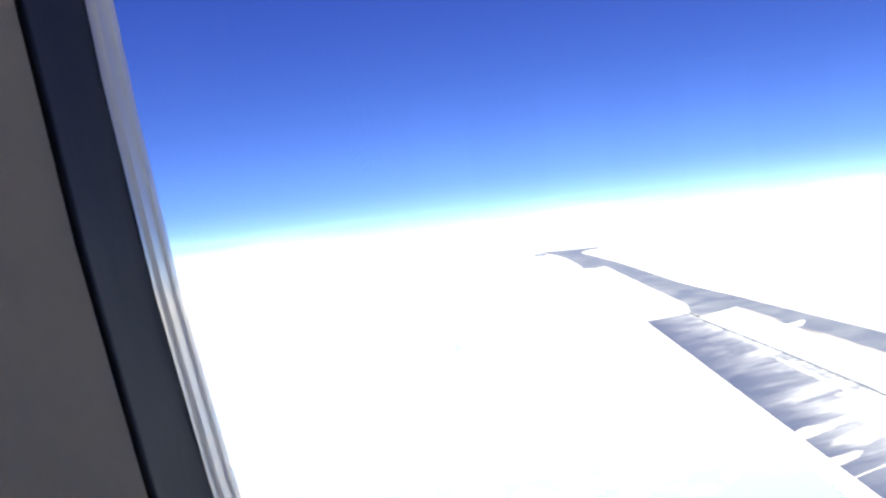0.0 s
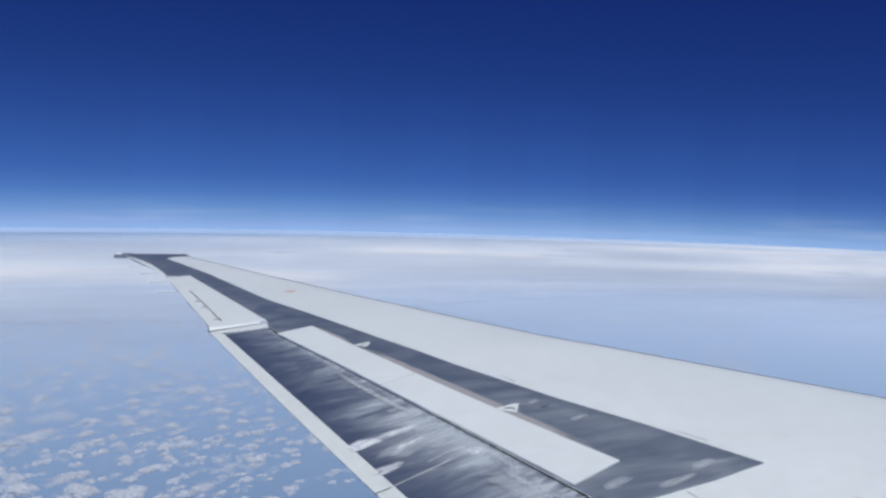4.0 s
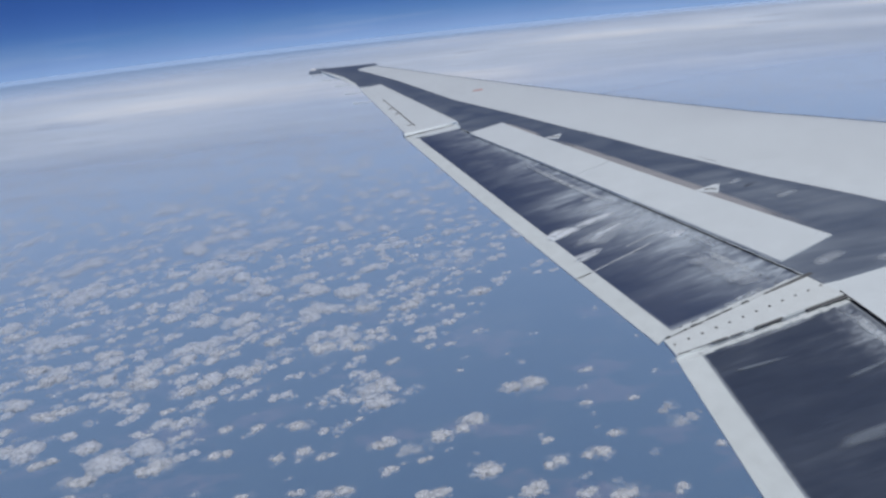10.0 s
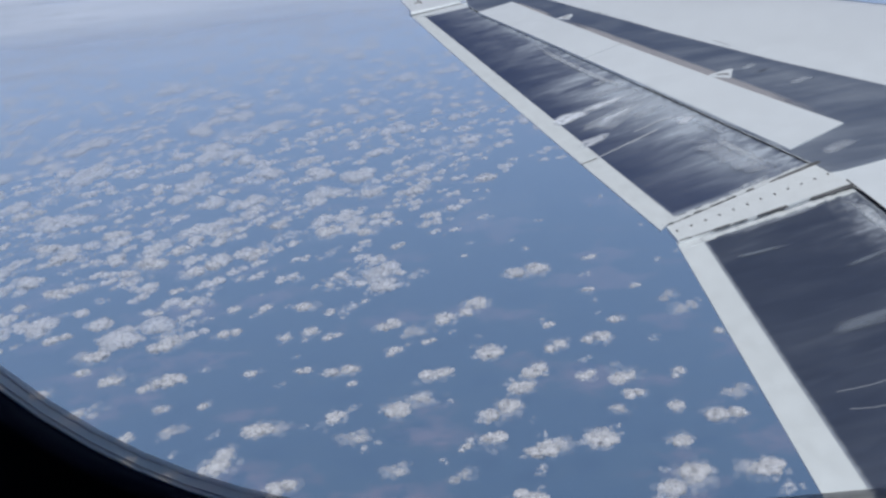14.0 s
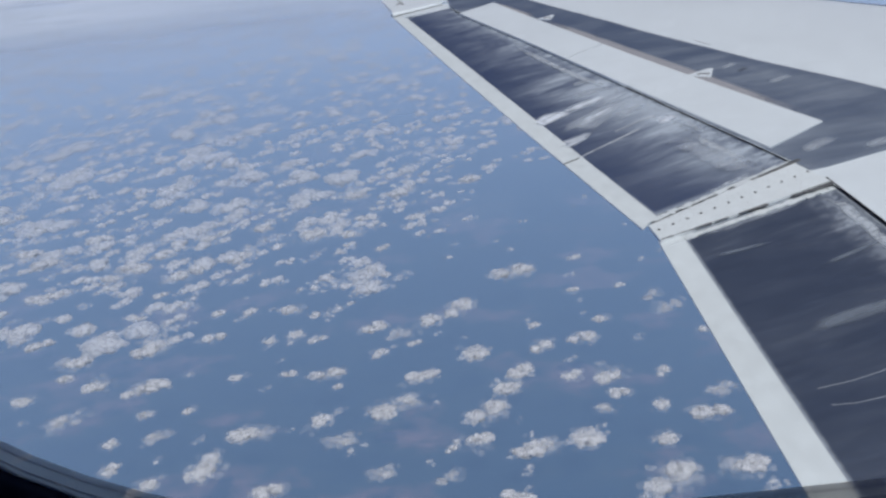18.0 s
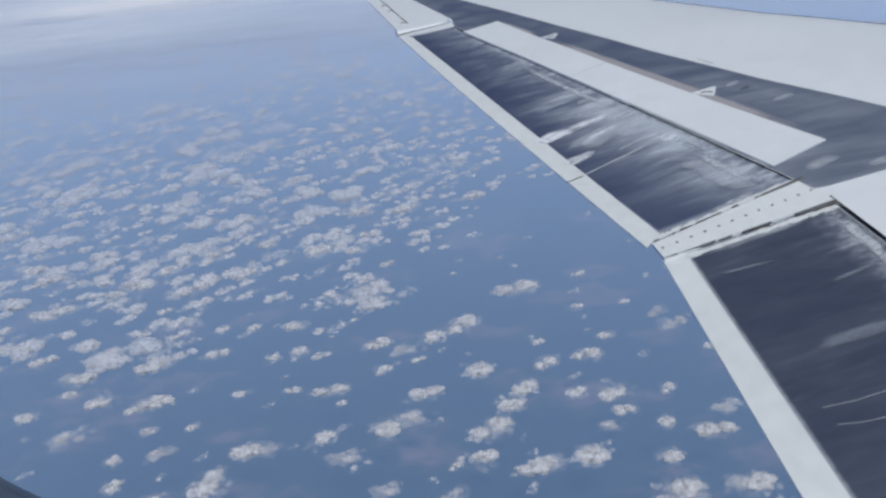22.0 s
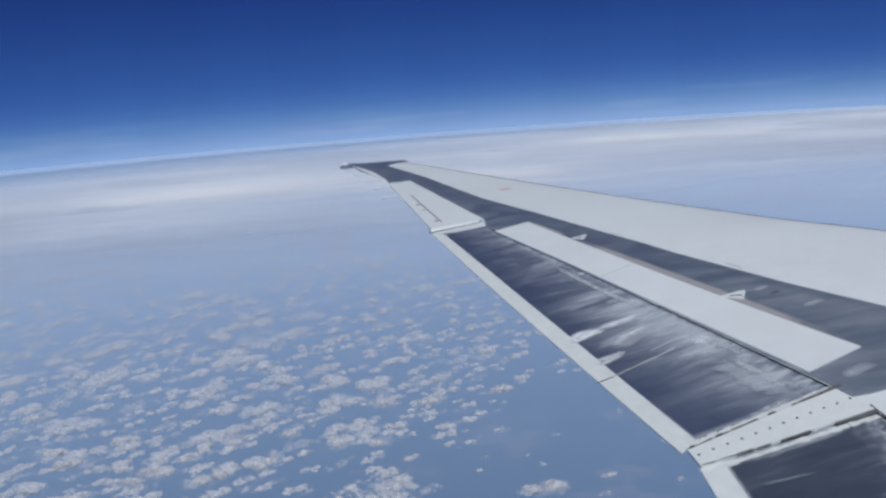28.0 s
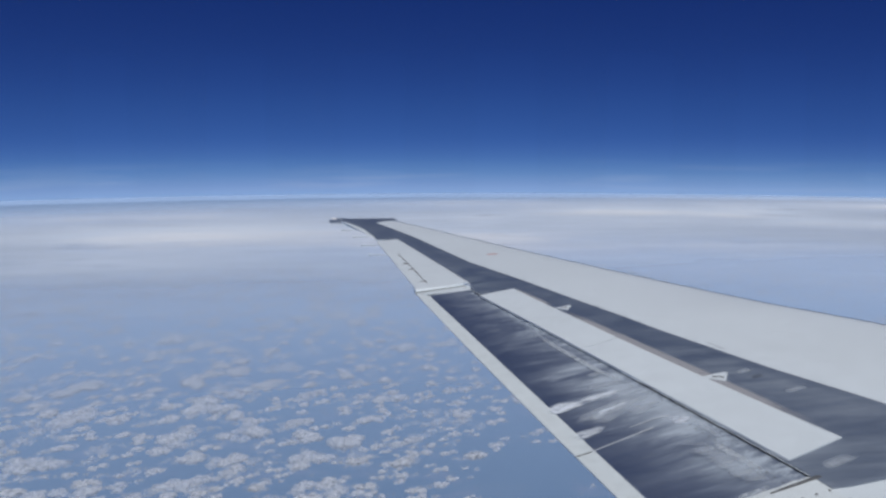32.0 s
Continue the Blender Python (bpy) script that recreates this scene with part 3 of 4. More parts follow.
def quad_panel(name, te_in, le_in, le_out, te_out, off, thick, mat, nu=24, nv=10, bow=0.0):
    """A panel over the skin between four plan corners; bow curves its rear edge."""
    grid = []
    for i in range(nu + 1):
        u = i / nu
        row = []
        for j in range(nv + 1):
            v = j / nv
            x = lerp(lerp(te_in[0], le_in[0], v), lerp(te_out[0], le_out[0], v), u)
            y = lerp(lerp(te_in[1], le_in[1], v), lerp(te_out[1], le_out[1], v), u)
            x += bow * 4 * u * (1 - u) * (1 - v)
            d = off(u, v) if callable(off) else off
            row.append((x, y, surf(x, y) + d)) 
        grid.append(row)
    return skin_mesh(name, grid, thick, mat)


def strip_panel(name, ys, xa, xb, off, thick, mat, nv=8):
    grid = []
    for y in ys:
        a, b = xa(y), xb(y)
        grid.append([(lerp(a, b, j / nv), y, surf(lerp(a, b, j / nv), y) + off) for j in range(nv + 1)])
    return skin_mesh(name, grid, thick, mat)


def line_panel(name, points, width, off, mat, thick=0.003):
    """A narrow strip along plan points."""
    grid = []
    for i, (x, y) in enumerate(points):
        p, q = points[max(i - 1, 0)], points[min(i + 1, len(points) - 1)]
        d = Vector((q[0] - p[0], q[1] - p[1])).normalized()
        w = width(i / (len(points) - 1)) if callable(width) else width
        grid.append([(x - d.y * w * s, y + d.x * w * s, surf(x, y) + off) for s in (-0.5, 0.5)])
    return skin_mesh(name, grid, thick, mat, False)


def between(a, b, n):
    return [(lerp(a[0], b[0], i / n), lerp(a[1], b[1], i / n)) for i in range(n + 1)]


def spread(a, b, n):
    return [lerp(a, b, i / n) for i in range(n + 1)]


AFT = [(0.17, 2.02), (2.56, 1.862), (3.26, 1.803), (3.51, 1.735), (7.41, 0.420), (7.72, 0.405), (10.385, -0.361), (10.39, -0.635), (12.45, -1.33), (12.62, -1.20)]
GREY_FRONT = [(3.40, 1.84), (3.446, 2.19), (3.53, 2.60), (3.56, 2.714), (4.255, 2.388), (4.81, 2.092), (5.73, 1.668), (6.39, 1.402), (7.65, 0.905), (8.69, 0.458), (10.5, -0.148), (11.95, -0.73), (12.15, -0.66), (12.32, -0.42), (12.62, -0.50)]

wing = thing("airplane_wing", "white swept airplane wing with weathered grey bare-metal flaps", "airplane wing")


def wing_body():
    """Fixed wing: upper skin from the rear edge to the nose, then back underneath."""
    ys = sorted(set(spread(0.17, 12.2, 60) + [10.38, 10.40, 12.35, 12.45, 12.52, 12.58, 12.62]))
    rings = []
    for y in ys:
        a, b = along(AFT, y), x_le(y)
        if y > 12.2:                       # rounded tip
            b -= 0.30 * ((y - 12.2) / 0.42) ** 2.5
        c = b - a
        ring = []
        n = 26
        for i in range(n + 1):
            t = i / n
            s = t if t < 0.5 else 0.5 + 0.5 * (1 - (1 - (t - 0.5) * 2) ** 1.7)
            x = a + c * s
            nose = max(0.0, (s - 0.86) / 0.14)
            ring.append((x, y, surf(x, y) - 0.030 * c * (1 - math.sqrt(max(0.0, 1 - nose * nose)))))
        depth = 0.085 * c + 0.02
        for i in range(1, n):
            s = 1 - i / n
            x = a + c * s
            ring.append((x, y, surf(x, y) - 0.03 * c * (1 - math.sqrt(max(0.0, 1 - max(0.0, (s - 0.86) / 0.14) ** 2))) - depth * min(1.0, s * 5) * math.sin(math.pi * min(1, s * 0.9 + 0.1)) ** 0.6 - 0.004 - 0.026 * min(1.0, s * 8)))
        rings.append(ring)
    m = len(rings[0])
    verts = [p for r in rings for p in r]
    faces = [(i * m + j, (i + 1) * m + j, (i + 1) * m + (j + 1) % m, i * m + (j + 1) % m) for i in range(len(rings) - 1) for j in range(m)]
    faces += [tuple(range(m))[::-1], tuple((len(rings) - 1) * m + j for j in range(m))]
    me = mesh_of("wing_body", verts, faces, WHITE)
    bm = bmesh.new()
    bm.from_mesh(me)
    bmesh.ops.recalc_face_normals(bm, faces=bm.faces)
    bm.to_mesh(me)
    bm.free()
    me.polygons.foreach_set("use_smooth", [True] * len(me.polygons))
    me.set_sharp_from_angle(angle=radians(40))
    return me


part("wing_body", wing_body(), None, wing, "white painted upper wing skin")

# grey skin behind the white panel, out to the tip
GREY_AFT = [(10.39, 0.0), (10.7, 0.05), (11.4, 0.09), (12.0, 0.05), (12.4, 0.0), (12.7, 0.0)]
part("grey_skin", strip_panel("grey_skin", spread(3.40, 12.6, 110), lambda y: along(AFT, y) + 0.004 + (along(GREY_AFT, y) if y > 10.39 else 0.0), lambda y: along(GREY_FRONT, y), 0.005, 0.006, GREY, 10), None, wing, "weathered grey bare wing skin")
# spoilers
SP_TE_IN, SP_LE_IN, SP_LE_OUT, SP_TE_OUT = (1.698, 3.675), (2.030, 3.838), (0.790, 7.310), (0.474, 7.170)


def sp(u, v):
    a = (lerp(SP_TE_IN[0], SP_TE_OUT[0], u), lerp(SP_TE_IN[1], SP_TE_OUT[1], u))
    b = (lerp(SP_LE_IN[0], SP_LE_OUT[0], u), lerp(SP_LE_IN[1], SP_LE_OUT[1], u))
    return (lerp(a[0], b[0], v) - 0.04 * 4 * u * (1 - u) * v, lerp(a[1], b[1], v))


def spoiler(u0, u1):
    grid = []
    for i in range(21):
        row = [sp(lerp(u0, u1, i / 20), j / 6) for j in range(7)]
        grid.append([(x, y, surf(x, y) + 0.010) for x, y in row])
    return skin_mesh("spoiler", grid, 0.016, WHITE)


for u0, u1 in ((0.0, 0.516), (0.5185, 1.0)):
    part("spoiler", spoiler(u0, u1), None, wing, "flush white spoiler panel")

# aileron with its tab
aileron = part("aileron", quad_panel("aileron", (-0.09, 7.60), (0.405, 7.716), (-0.361, 10.386), (-0.625, 10.28), 0.006, 0.008, WHITE, 24, 8), None, wing, "white aileron")
part("tab_gap", line_panel("tab_gap", between((0.006, 7.831), (-0.325, 9.381), 8), 0.009, 0.0085, DARK), None, aileron, "dark tab gap")
for t in (0.05, 0.42, 0.62):
    x, y = lerp(0.006, -0.325, t), lerp(7.831, 9.381, t)
    part("tab_horn", line_panel("tab_horn", [(x + 0.01, y), (x - 0.05, y - 0.02)], 0.016, 0.014, SEAL, 0.01), None, aileron)



def end_roll():
    """Rounded lip that closes the inboard end of the aileron, thinning towards its hinge line."""
    grid = []
    for i in range(15):
        t = i / 14
        x, y = lerp(-0.105, 0.36, t), lerp(7.585, 7.700, t)
        r = 0.036 * (1 - 0.75 * t)
        row = []
        for j in range(9):
            a = math.pi * (j / 8)
            row.append((x + 0.25 * r * math.cos(a), y - 1.1 * r * math.cos(a), surf(x, y) - 0.012 + r * math.sin(a) * 0.9))
        grid.append(row)
    return skin_mesh("end_fairing", grid, 0.02, WHITE)


part("end_fairing", end_roll(), None, aileron, "rounded white lip")
# shadow under the rounded lip, painted as a grey strip
part("end_shadow_gap", line_panel("end_shadow_gap", between((-0.10, 7.535), (0.38, 7.655), 6), lambda t: 0.016 - 0.008 * t, -0.006, GAP, 0.004), None, aileron, "grey strip painted for the shadow beside the flap")

part("end_plate", quad_panel("end_plate", (-0.095, 7.485), (0.43, 7.475), (0.40, 7.70), (-0.09, 7.59), -0.015, 0.01, WHITE, 6, 8), None, aileron, "white closing plate")

# outboard flap
flap = part("outboard_flap", quad_panel("outboard_flap", (1.032, 3.300), (1.765, 3.540), (0.455, 7.50), (0.027, 7.40), -0.012, 0.05, FLAP, 40, 14, -0.018), None, wing, "streaked bare-metal outboard flap")
part("trailing_strip", quad_panel("trailing_strip", (0.950, 3.205), (1.036, 3.288), (0.031, 7.39), (-0.098, 7.53), -0.009, 0.006, STRIP, 40, 3, -0.016), None, flap, "white trailing edge strip")

# inboard flap
flap_in = part("inboard_flap", quad_panel("inboard_flap", (1.112, 0.6), (2.028, 0.6), (1.803, 3.285), (1.086, 3.100), -0.012, 0.05, FLAP_IN, 40, 14), None, wing, "dark grey bare-metal inboard flap")
part("trailing_strip", quad_panel("trailing_strip", (0.985, 0.6), (1.118, 0.6), (1.088, 3.095), (0.984, 3.085), -0.009, 0.006, STRIP, 40, 3), None, flap_in, "white trailing edge strip")

# bridging plate between the flaps, with its rivets
plate = part("bridging_plate", quad_panel("bridging_plate", (0.988, 3.070), (1.800, 3.275), (1.735, 3.500), (0.974, 3.205), 0.004, 0.012, PLATE, 4, 12), None, wing, "white riveted bridging plate")
rivet_bm = bmesh.new()
bmesh.ops.create_cone(rivet_bm, cap_ends=True, segments=10, radius1=0.0065, radius2=0.005, depth=0.003)
rivet_me = bpy.data.meshes.new("rivet")
rivet_bm.to_mesh(rivet_me)
rivet_bm.free()
rivet_me.materials.append(DARK)
for i in range(12):
    t = (i + 0.5) / 12
    x, y = lerp(0.973, 1.784, t), lerp(3.145, 3.397, t)
    rv = part("rivet", rivet_me, None, plate)
    rv.location = (x, y, surf(x, y) + 0.0052)


# ---------------------------------------------------------------- window and cabin
WX, WZ, WA, WB, WN = 0.0836, 0.1279, 0.1562, 0.2299, 4.05


def oval(grow, y, n=96):
    pts = []
    for i in range(n):
        a = 2 * math.pi * i / n
        c, s = math.cos(a), math.sin(a)
        pts.append((WX + (WA + grow) * math.copysign(abs(c) ** (2 / WN), c), y, WZ + (WB + grow) * math.copysign(abs(s) ** (2 / WN), s)))
    return pts


def sunk(ring, drop):
    """Lowers the bottom of a ring: the sill slopes down into the cabin."""
    out = []
    for x, y, z in ring:
        t = min(1.0, max(0.0, (-0.03 - z) / 0.06))
        out.append((x, y, z - drop * t * t * (3 - 2 * t)))
    return out


def rings_mesh(name, rings, mat, smooth=True):
    n = len(rings[0])
    verts = [p for r in rings for p in r]
    faces = [(i * n + j, i * n + (j + 1) % n, (i + 1) * n + (j + 1) % n, (i + 1) * n + j) for i in range(len(rings) - 1) for j in range(n)]
    return mesh_of(name, verts, faces, mat, smooth)


window = thing("window_1", "oval cabin window with grey seal and dark bezel", "window", kind="structure", place=(0, 0, 0))
part("window_seal", rings_mesh("window_seal", [oval(0.0, 0.1004), oval(-0.0001, 0.0990), oval(-0.0009, 0.0983), oval(-0.0013, 0.0975), oval(-0.0009, 0.0966), oval(-0.0010, 0.0960),
                                                oval(-0.0018, 0.0954), oval(-0.0023, 0.0945), oval(-0.0022, 0.0937)], RIM), None, window, "pale grey ribbed rubber seal")
part("window_bezel", rings_mesh("window_bezel", [oval(-0.0014, 0.0950), oval(-0.0018, 0.0942), oval(-0.0020, 0.0937), oval(-0.0023, 0.0930), oval(-0.0044, 0.0870), sunk(oval(-0.0068, 0.0812), 0.045), sunk(oval(-0.0076, 0.0796), 0.05), sunk(oval(-0.0086, 0.0790), 0.05), sunk(oval(-0.0082, 0.0800), 0.05)], BEZEL), None, window, "dark navy window bezel")
part("outer_reveal", rings_mesh("outer_reveal", [oval(0.006, 0.1016), oval(0.085, 0.1600)], WHITE), None, window, "white outer window reveal")
pane_me = mesh_of("pane", oval(0.0055, 0.1007) + oval(0.0055, 0.1032), [tuple(range(96))[::-1], tuple(range(96, 192))], PANE)
pane = part("pane", pane_me, None, window)
pane.visible_shadow = False
nick = part("scratch", mesh_of("scratch", [(0.0004 * math.cos(k * 0.7854), 0, 0.0006 * math.sin(k * 0.7854)) for k in range(8)], [tuple(range(8))], GAP), None, window, "small dark chip in the seal")
nick.location = (-0.0668, 0.0962, -0.0130)
mark = part("smear", mesh_of("smear", [(-0.005, 0, -0.005), (0.005, 0, -0.005), (0.005, 0, 0.005), (-0.005, 0, 0.005)], [(0, 1, 2, 3)], SMEAR), None, window, "faint grey smear on the glass")
mark.location, mark.scale = (-0.0493, 0.0995, -0.0080), (0.72, 1.0, 0.72)

# lining, outer skin and the rest of the cabin shell, closed round the camera
SHELL_IN = [(0.079, -0.34), (0.079, 0.44), (-0.05, 0.75), (-0.45, 0.98), (-1.45, 1.05), (-2.45, 0.98), (-2.85, 0.75), (-3.0, 0.44), (-3.0, 0.38), (-3.0, -0.20), (-3.0, -0.34), (-2.9, -1.1)]
SHELL_OUT = [(0.16, -0.40), (0.16, 0.46), (-0.06, 0.85), (-0.5, 1.13), (-1.45, 1.28), (-2.5, 1.15), (-2.92, 0.85), (-3.06, 0.46), (-3.06, 0.38), (-3.06, -0.20), (-3.06, -0.40), (-2.85, -1.3), (-2.2, -1.9), (-1.45, -2.1), (-0.7, -1.9), (-0.05, -1.3)]


def shell(name, profile, x0, x1, mat, closed):
    """Extruded hull with the window opening on one side and a row of unseen openings on the other to light the cabin.
    """
    verts, faces = [], []

    def quad(p, q, a, b):
        k = len(verts)
        verts.extend([(a, *p), (b, *p), (b, *q), (a, *q)])
        faces.append((k, k + 1, k + 2, k + 3))
    n = len(profile)
    for i in range(n if closed else n - 1):
        p, q = profile[i], profile[(i + 1) % n]
        if i == 0:
            hx = (p[1] + q[1]) / 2
            quad(p, q, x0, WX - 0.5)
            quad(p, q, WX + 0.5, x1)
        # unseen openings, added and enlarged to brighten the cabin wall
        elif abs(p[0] - q[0]) < 1e-6 and abs(p[1] - 0.38) < 1e-6:
            x = x0
            while x < x1:
                quad(p, q, x, min(x + 0.16, x1))
                x += 0.52
        else:
            quad(p, q, x0, x1)
    return mesh_of(name, verts, faces, mat)


def wall_with_hole(name, y, z0, z1, grow, mat):
    n = 96
    inner, edge = sunk(oval(grow, y), 0.05 if grow < 0 else 0.0), []
    for x, _, z in inner:
        dx, dz = x - WX, z - WZ
        k = min(0.5 / max(abs(dx), 1e-6), ((z1 - WZ) if dz > 0 else (WZ - z0)) / max(abs(dz), 1e-6))
        edge.append((WX + dx * k, y, WZ + dz * k))
    corners = [(WX + 0.5, y, z1), (WX - 0.5, y, z1), (WX - 0.5, y, z0), (WX + 0.5, y, z0)]
    verts = inner + edge
    faces = [(j, (j + 1) % n, n + (j + 1) % n, n + j) for j in range(n)]
    base = len(verts)
    verts += corners
    for c, (cx, _, cz) in enumerate(corners):       # fill the corners of the rectangle
        best = None
        for j in range(n):
            a, b = edge[j], edge[(j + 1) % n]
            if abs(a[0] - b[0]) > 1e-5 and abs(a[2] - b[2]) > 1e-5 and (a[0] - WX) * (cx - WX) > 0 and (a[2] - WZ) * (cz - WZ) > 0:
                faces.append((n + j, n + (j + 1) % n, base + c))
    return mesh_of(name, verts, faces, mat)


tagged(new("wall_window_side", wall_with_hole("wall_window_side", 0.079, -0.34, 0.44, -0.0084, LINING)), "pale grey plastic cabin wall panel round the window", "wall", kind="structure")
cabin = tagged(new("wall_cabin_shell", shell("wall_cabin_shell", SHELL_IN, -3.2, 3.2, LINING, False)), "pale cabin lining with unseen far openings that let in light", "wall", kind="structure")
lower = tagged(new("wall_cabin_lower", mesh_of("wall_cabin_lower", [(-3.2, 0.079, -0.34), (3.2, 0.079, -0.34), (3.2, 0.0, -1.1), (-3.2, 0.0, -1.1)], [(0, 1, 2, 3)], LINING)), "pale lower cabin side panel", "wall", kind="structure")
floor = tagged(new("floor", mesh_of("floor", [(-3.2, 0.0, -1.1), (3.2, 0.0, -1.1), (3.2, -2.9, -1.1), (-3.2, -2.9, -1.1)], [(0, 1, 2, 3)], FLOOR)), "pale carpeted cabin floor, unseen, that bounces light", "floor", kind="structure")
for x in (-3.2, 3.2):
    pts = [(x, *p) for p in SHELL_IN] + [(x, 0.0, -1.1)]
    tagged(new("wall_bulkhead", mesh_of("wall_bulkhead", pts, [tuple(range(len(pts)))], LINING)), "plain pale cabin bulkhead", "wall", kind="structure")
hull = tagged(new("wall_fuselage_skin", shell("wall_fuselage_skin", SHELL_OUT, -3.6, 3.6, WHITE, True)), "white painted fuselage skin", "fuselage", kind="structure")
outer = tagged(new("wall_fuselage_window_panel", wall_with_hole("wall_fuselage_window_panel", 0.16, -0.40, 0.46, 0.085, WHITE)), "white painted fuselage skin round the window", "fuselage", kind="structure")

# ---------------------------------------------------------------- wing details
# backing sheets in the coves under the gaps, painted dark as shade
part("cove", quad_panel("cove", (1.60, 0.6), (2.06, 0.6), (1.87, 3.5), (1.55, 3.45), -0.075, 0.01, DARK, 20, 3), None, wing, "dark backing sheet in the flap cove, painted as shade")
part("cove", quad_panel("cove", (1.55, 3.40), (1.83, 3.50), (0.52, 7.55), (0.28, 7.42), -0.07, 0.01, DARK, 30, 3), None, wing, "dark backing sheet in the flap cove, painted as shade")
part("cove", quad_panel("cove", (1.02, 2.99), (1.80, 3.18), (1.74, 3.58), (1.01, 3.33), -0.035, 0.01, DARK, 4, 6), None, wing, "dark backing sheet under the bridging plate, painted as shade")
part("cove", quad_panel("cove", (-0.02, 7.52), (0.52, 7.40), (-0.30, 10.42), (-0.55, 10.28), -0.07, 0.01, DARK, 20, 3), None, wing, "dark backing sheet in the aileron cove, painted as shade")
# shadow in the gap behind the spoilers, painted as a dark strip
part("gap_strip", line_panel("gap_strip", between((1.735, 3.55), (0.462, 7.30), 12), lambda t: 0.014 - 0.003 * t, -0.003, DARK, 0.012), None, wing, "dark strip painted for the shadowed gap behind the spoilers")
part("gap_strip", line_panel("gap_strip", between((1.80, 3.31), (1.86, 2.556), 5) + between((1.87, 2.45), (1.985, 0.6), 8), 0.006, 0.004, DARK, 0.012), None, wing, "dark rubber seal ahead of the inboard flap")
# sealant in front of the spoilers
part("sealant_strip", quad_panel("sealant_strip", (1.97, 3.83), (2.085, 3.875), (1.075, 6.60), (0.99, 6.60), 0.0075, 0.006, BAND, 20, 2), None, wing, "brownish grey sealant band")
part("sealant_strip", quad_panel("sealant_strip", (0.99, 6.60), (1.075, 6.60), (0.812, 7.33), (0.77, 7.31), 0.0075, 0.006, BAND, 12, 2), None, wing, "brownish grey sealant band")


def hinge_fitting(x, y, size):
    """Small white fairing over a spoiler hinge, with its dark bracket."""
    hinge = part("hinge_fairing", quad_panel("hinge_fairing", (x - 0.85 * size, y + 0.10 * size), (x + 0.10 * size, y - 0.75 * size), (x + 0.55 * size, y + 0.25 * size), (x + 0.35 * size, y + 0.35 * size), lambda u, v: 0.011 + 0.004 * u, 0.012, WHITE, 6, 6), None, wing, "small white triangular hinge fairing")
    part("hinge_bracket", line_panel("hinge_bracket", [(x - 0.35 * size, y - 0.1 * size), (x + 0.0 * size, y - 0.18 * size), (x + 0.15 * size, y - 0.35 * size)], 0.012, 0.017, SEAL, 0.006), None, hinge, "grey metal bracket")
    return hinge


hinge_fitting(1.75, 4.76, 0.12)
hinge_fitting(1.125, 6.52, 0.10)


# wear on the outboard flap
def stroke(name, points, width, mat, parent, off=-0.0085, label=""):
    """A worn streak along a bent line."""
    line = [p for a, b in zip(points, points[1:]) for p in between(a, b, 6)[:-1]] + [points[-1]]
    return part(name, line_panel(name, line, width, off, mat, 0.0008), None, parent, label)


def lens(most, lead=0.35):
    """Width of a streak that swells and dies away."""
    return lambda t: most * (lead + (1 - lead) * math.sin(math.pi * min(1.0, 0.12 + 0.88 * t) ** 0.7))


stroke("scuff", [(0.70, 4.57), (0.78, 4.595), (0.86, 4.62), (0.95, 4.66)], lens(0.20, 0.3), STROKE, flap, -0.0085, "bright bare scuff")
stroke("scuff", [(0.88, 4.63), (1.03, 4.705), (1.19, 4.74)], lens(0.13), HAZY, flap, -0.0088, "pale oxide streak")
stroke("scuff", [(0.84, 4.615), (0.98, 4.68), (1.12, 4.73), (1.20, 4.745)], lens(0.10, 0.2), STROKE, flap, -0.0078, "bright bare scuff")
stroke("scuff", [(0.80, 4.36), (0.92, 4.45), (1.06, 4.55), (1.16, 4.61)], lens(0.08, 0.2), HAZY, flap, -0.0077, "pale oxide streak")
stroke("scuff", [(0.69, 4.545), (0.75, 4.565), (0.84, 4.60)], lens(0.17, 0.5), STROKE, flap, -0.0080, "bright bare scuff")
stroke("scuff", [(0.755, 4.19), (0.84, 4.215), (0.92, 4.25), (0.98, 4.32)], lens(0.13, 0.3), STROKE, flap, -0.0083, "bright bare scuff")
stroke("scuff", [(0.90, 4.26), (1.00, 4.44), (1.20, 4.62), (1.36, 4.76)], 0.19, HAZY, flap, -0.0082, "pale oxide streak")
stroke("scuff", [(0.88, 4.33), (1.02, 4.50), (1.20, 4.60)], lens(0.07), STROKE, flap, -0.0081, "pale scuff")
stroke("scuff", [(0.95, 4.80), (1.10, 4.86), (1.26, 4.88)], lens(0.14), HAZY, flap, -0.0086, "pale oxide streak")
stroke("scuff", [(1.00, 5.02), (1.08, 5.05), (1.20, 5.06)], lens(0.10), HAZY, flap, -0.0087, "pale oxide streak")
stroke("scuff", [(1.12, 4.40), (1.24, 4.48), (1.38, 4.52)], lens(0.15), HAZY, flap, -0.0079, "pale oxide streak")
stroke("scuff", [(1.30, 4.225), (1.38, 4.275), (1.46, 4.29)], lens(0.15), STROKE, flap, -0.0080, "bright bare spot")
stroke("scuff", [(1.33, 4.24), (1.39, 4.275), (1.44, 4.27)], lens(0.12, 0.5), STROKE, flap, -0.0076, "bright bare spot")
stroke("scuff", [(1.40, 4.27), (1.47, 4.12), (1.50, 3.98)], lens(0.08), HAZY, flap, -0.0075, "pale oxide streak")
stroke("scuff", [(0.74, 6.35), (0.83, 5.90), (0.985, 5.43), (1.10, 5.10), (1.19, 4.92), (1.32, 4.60)], 0.085, FLECK, flap, -0.0084, "flaking pale paint")
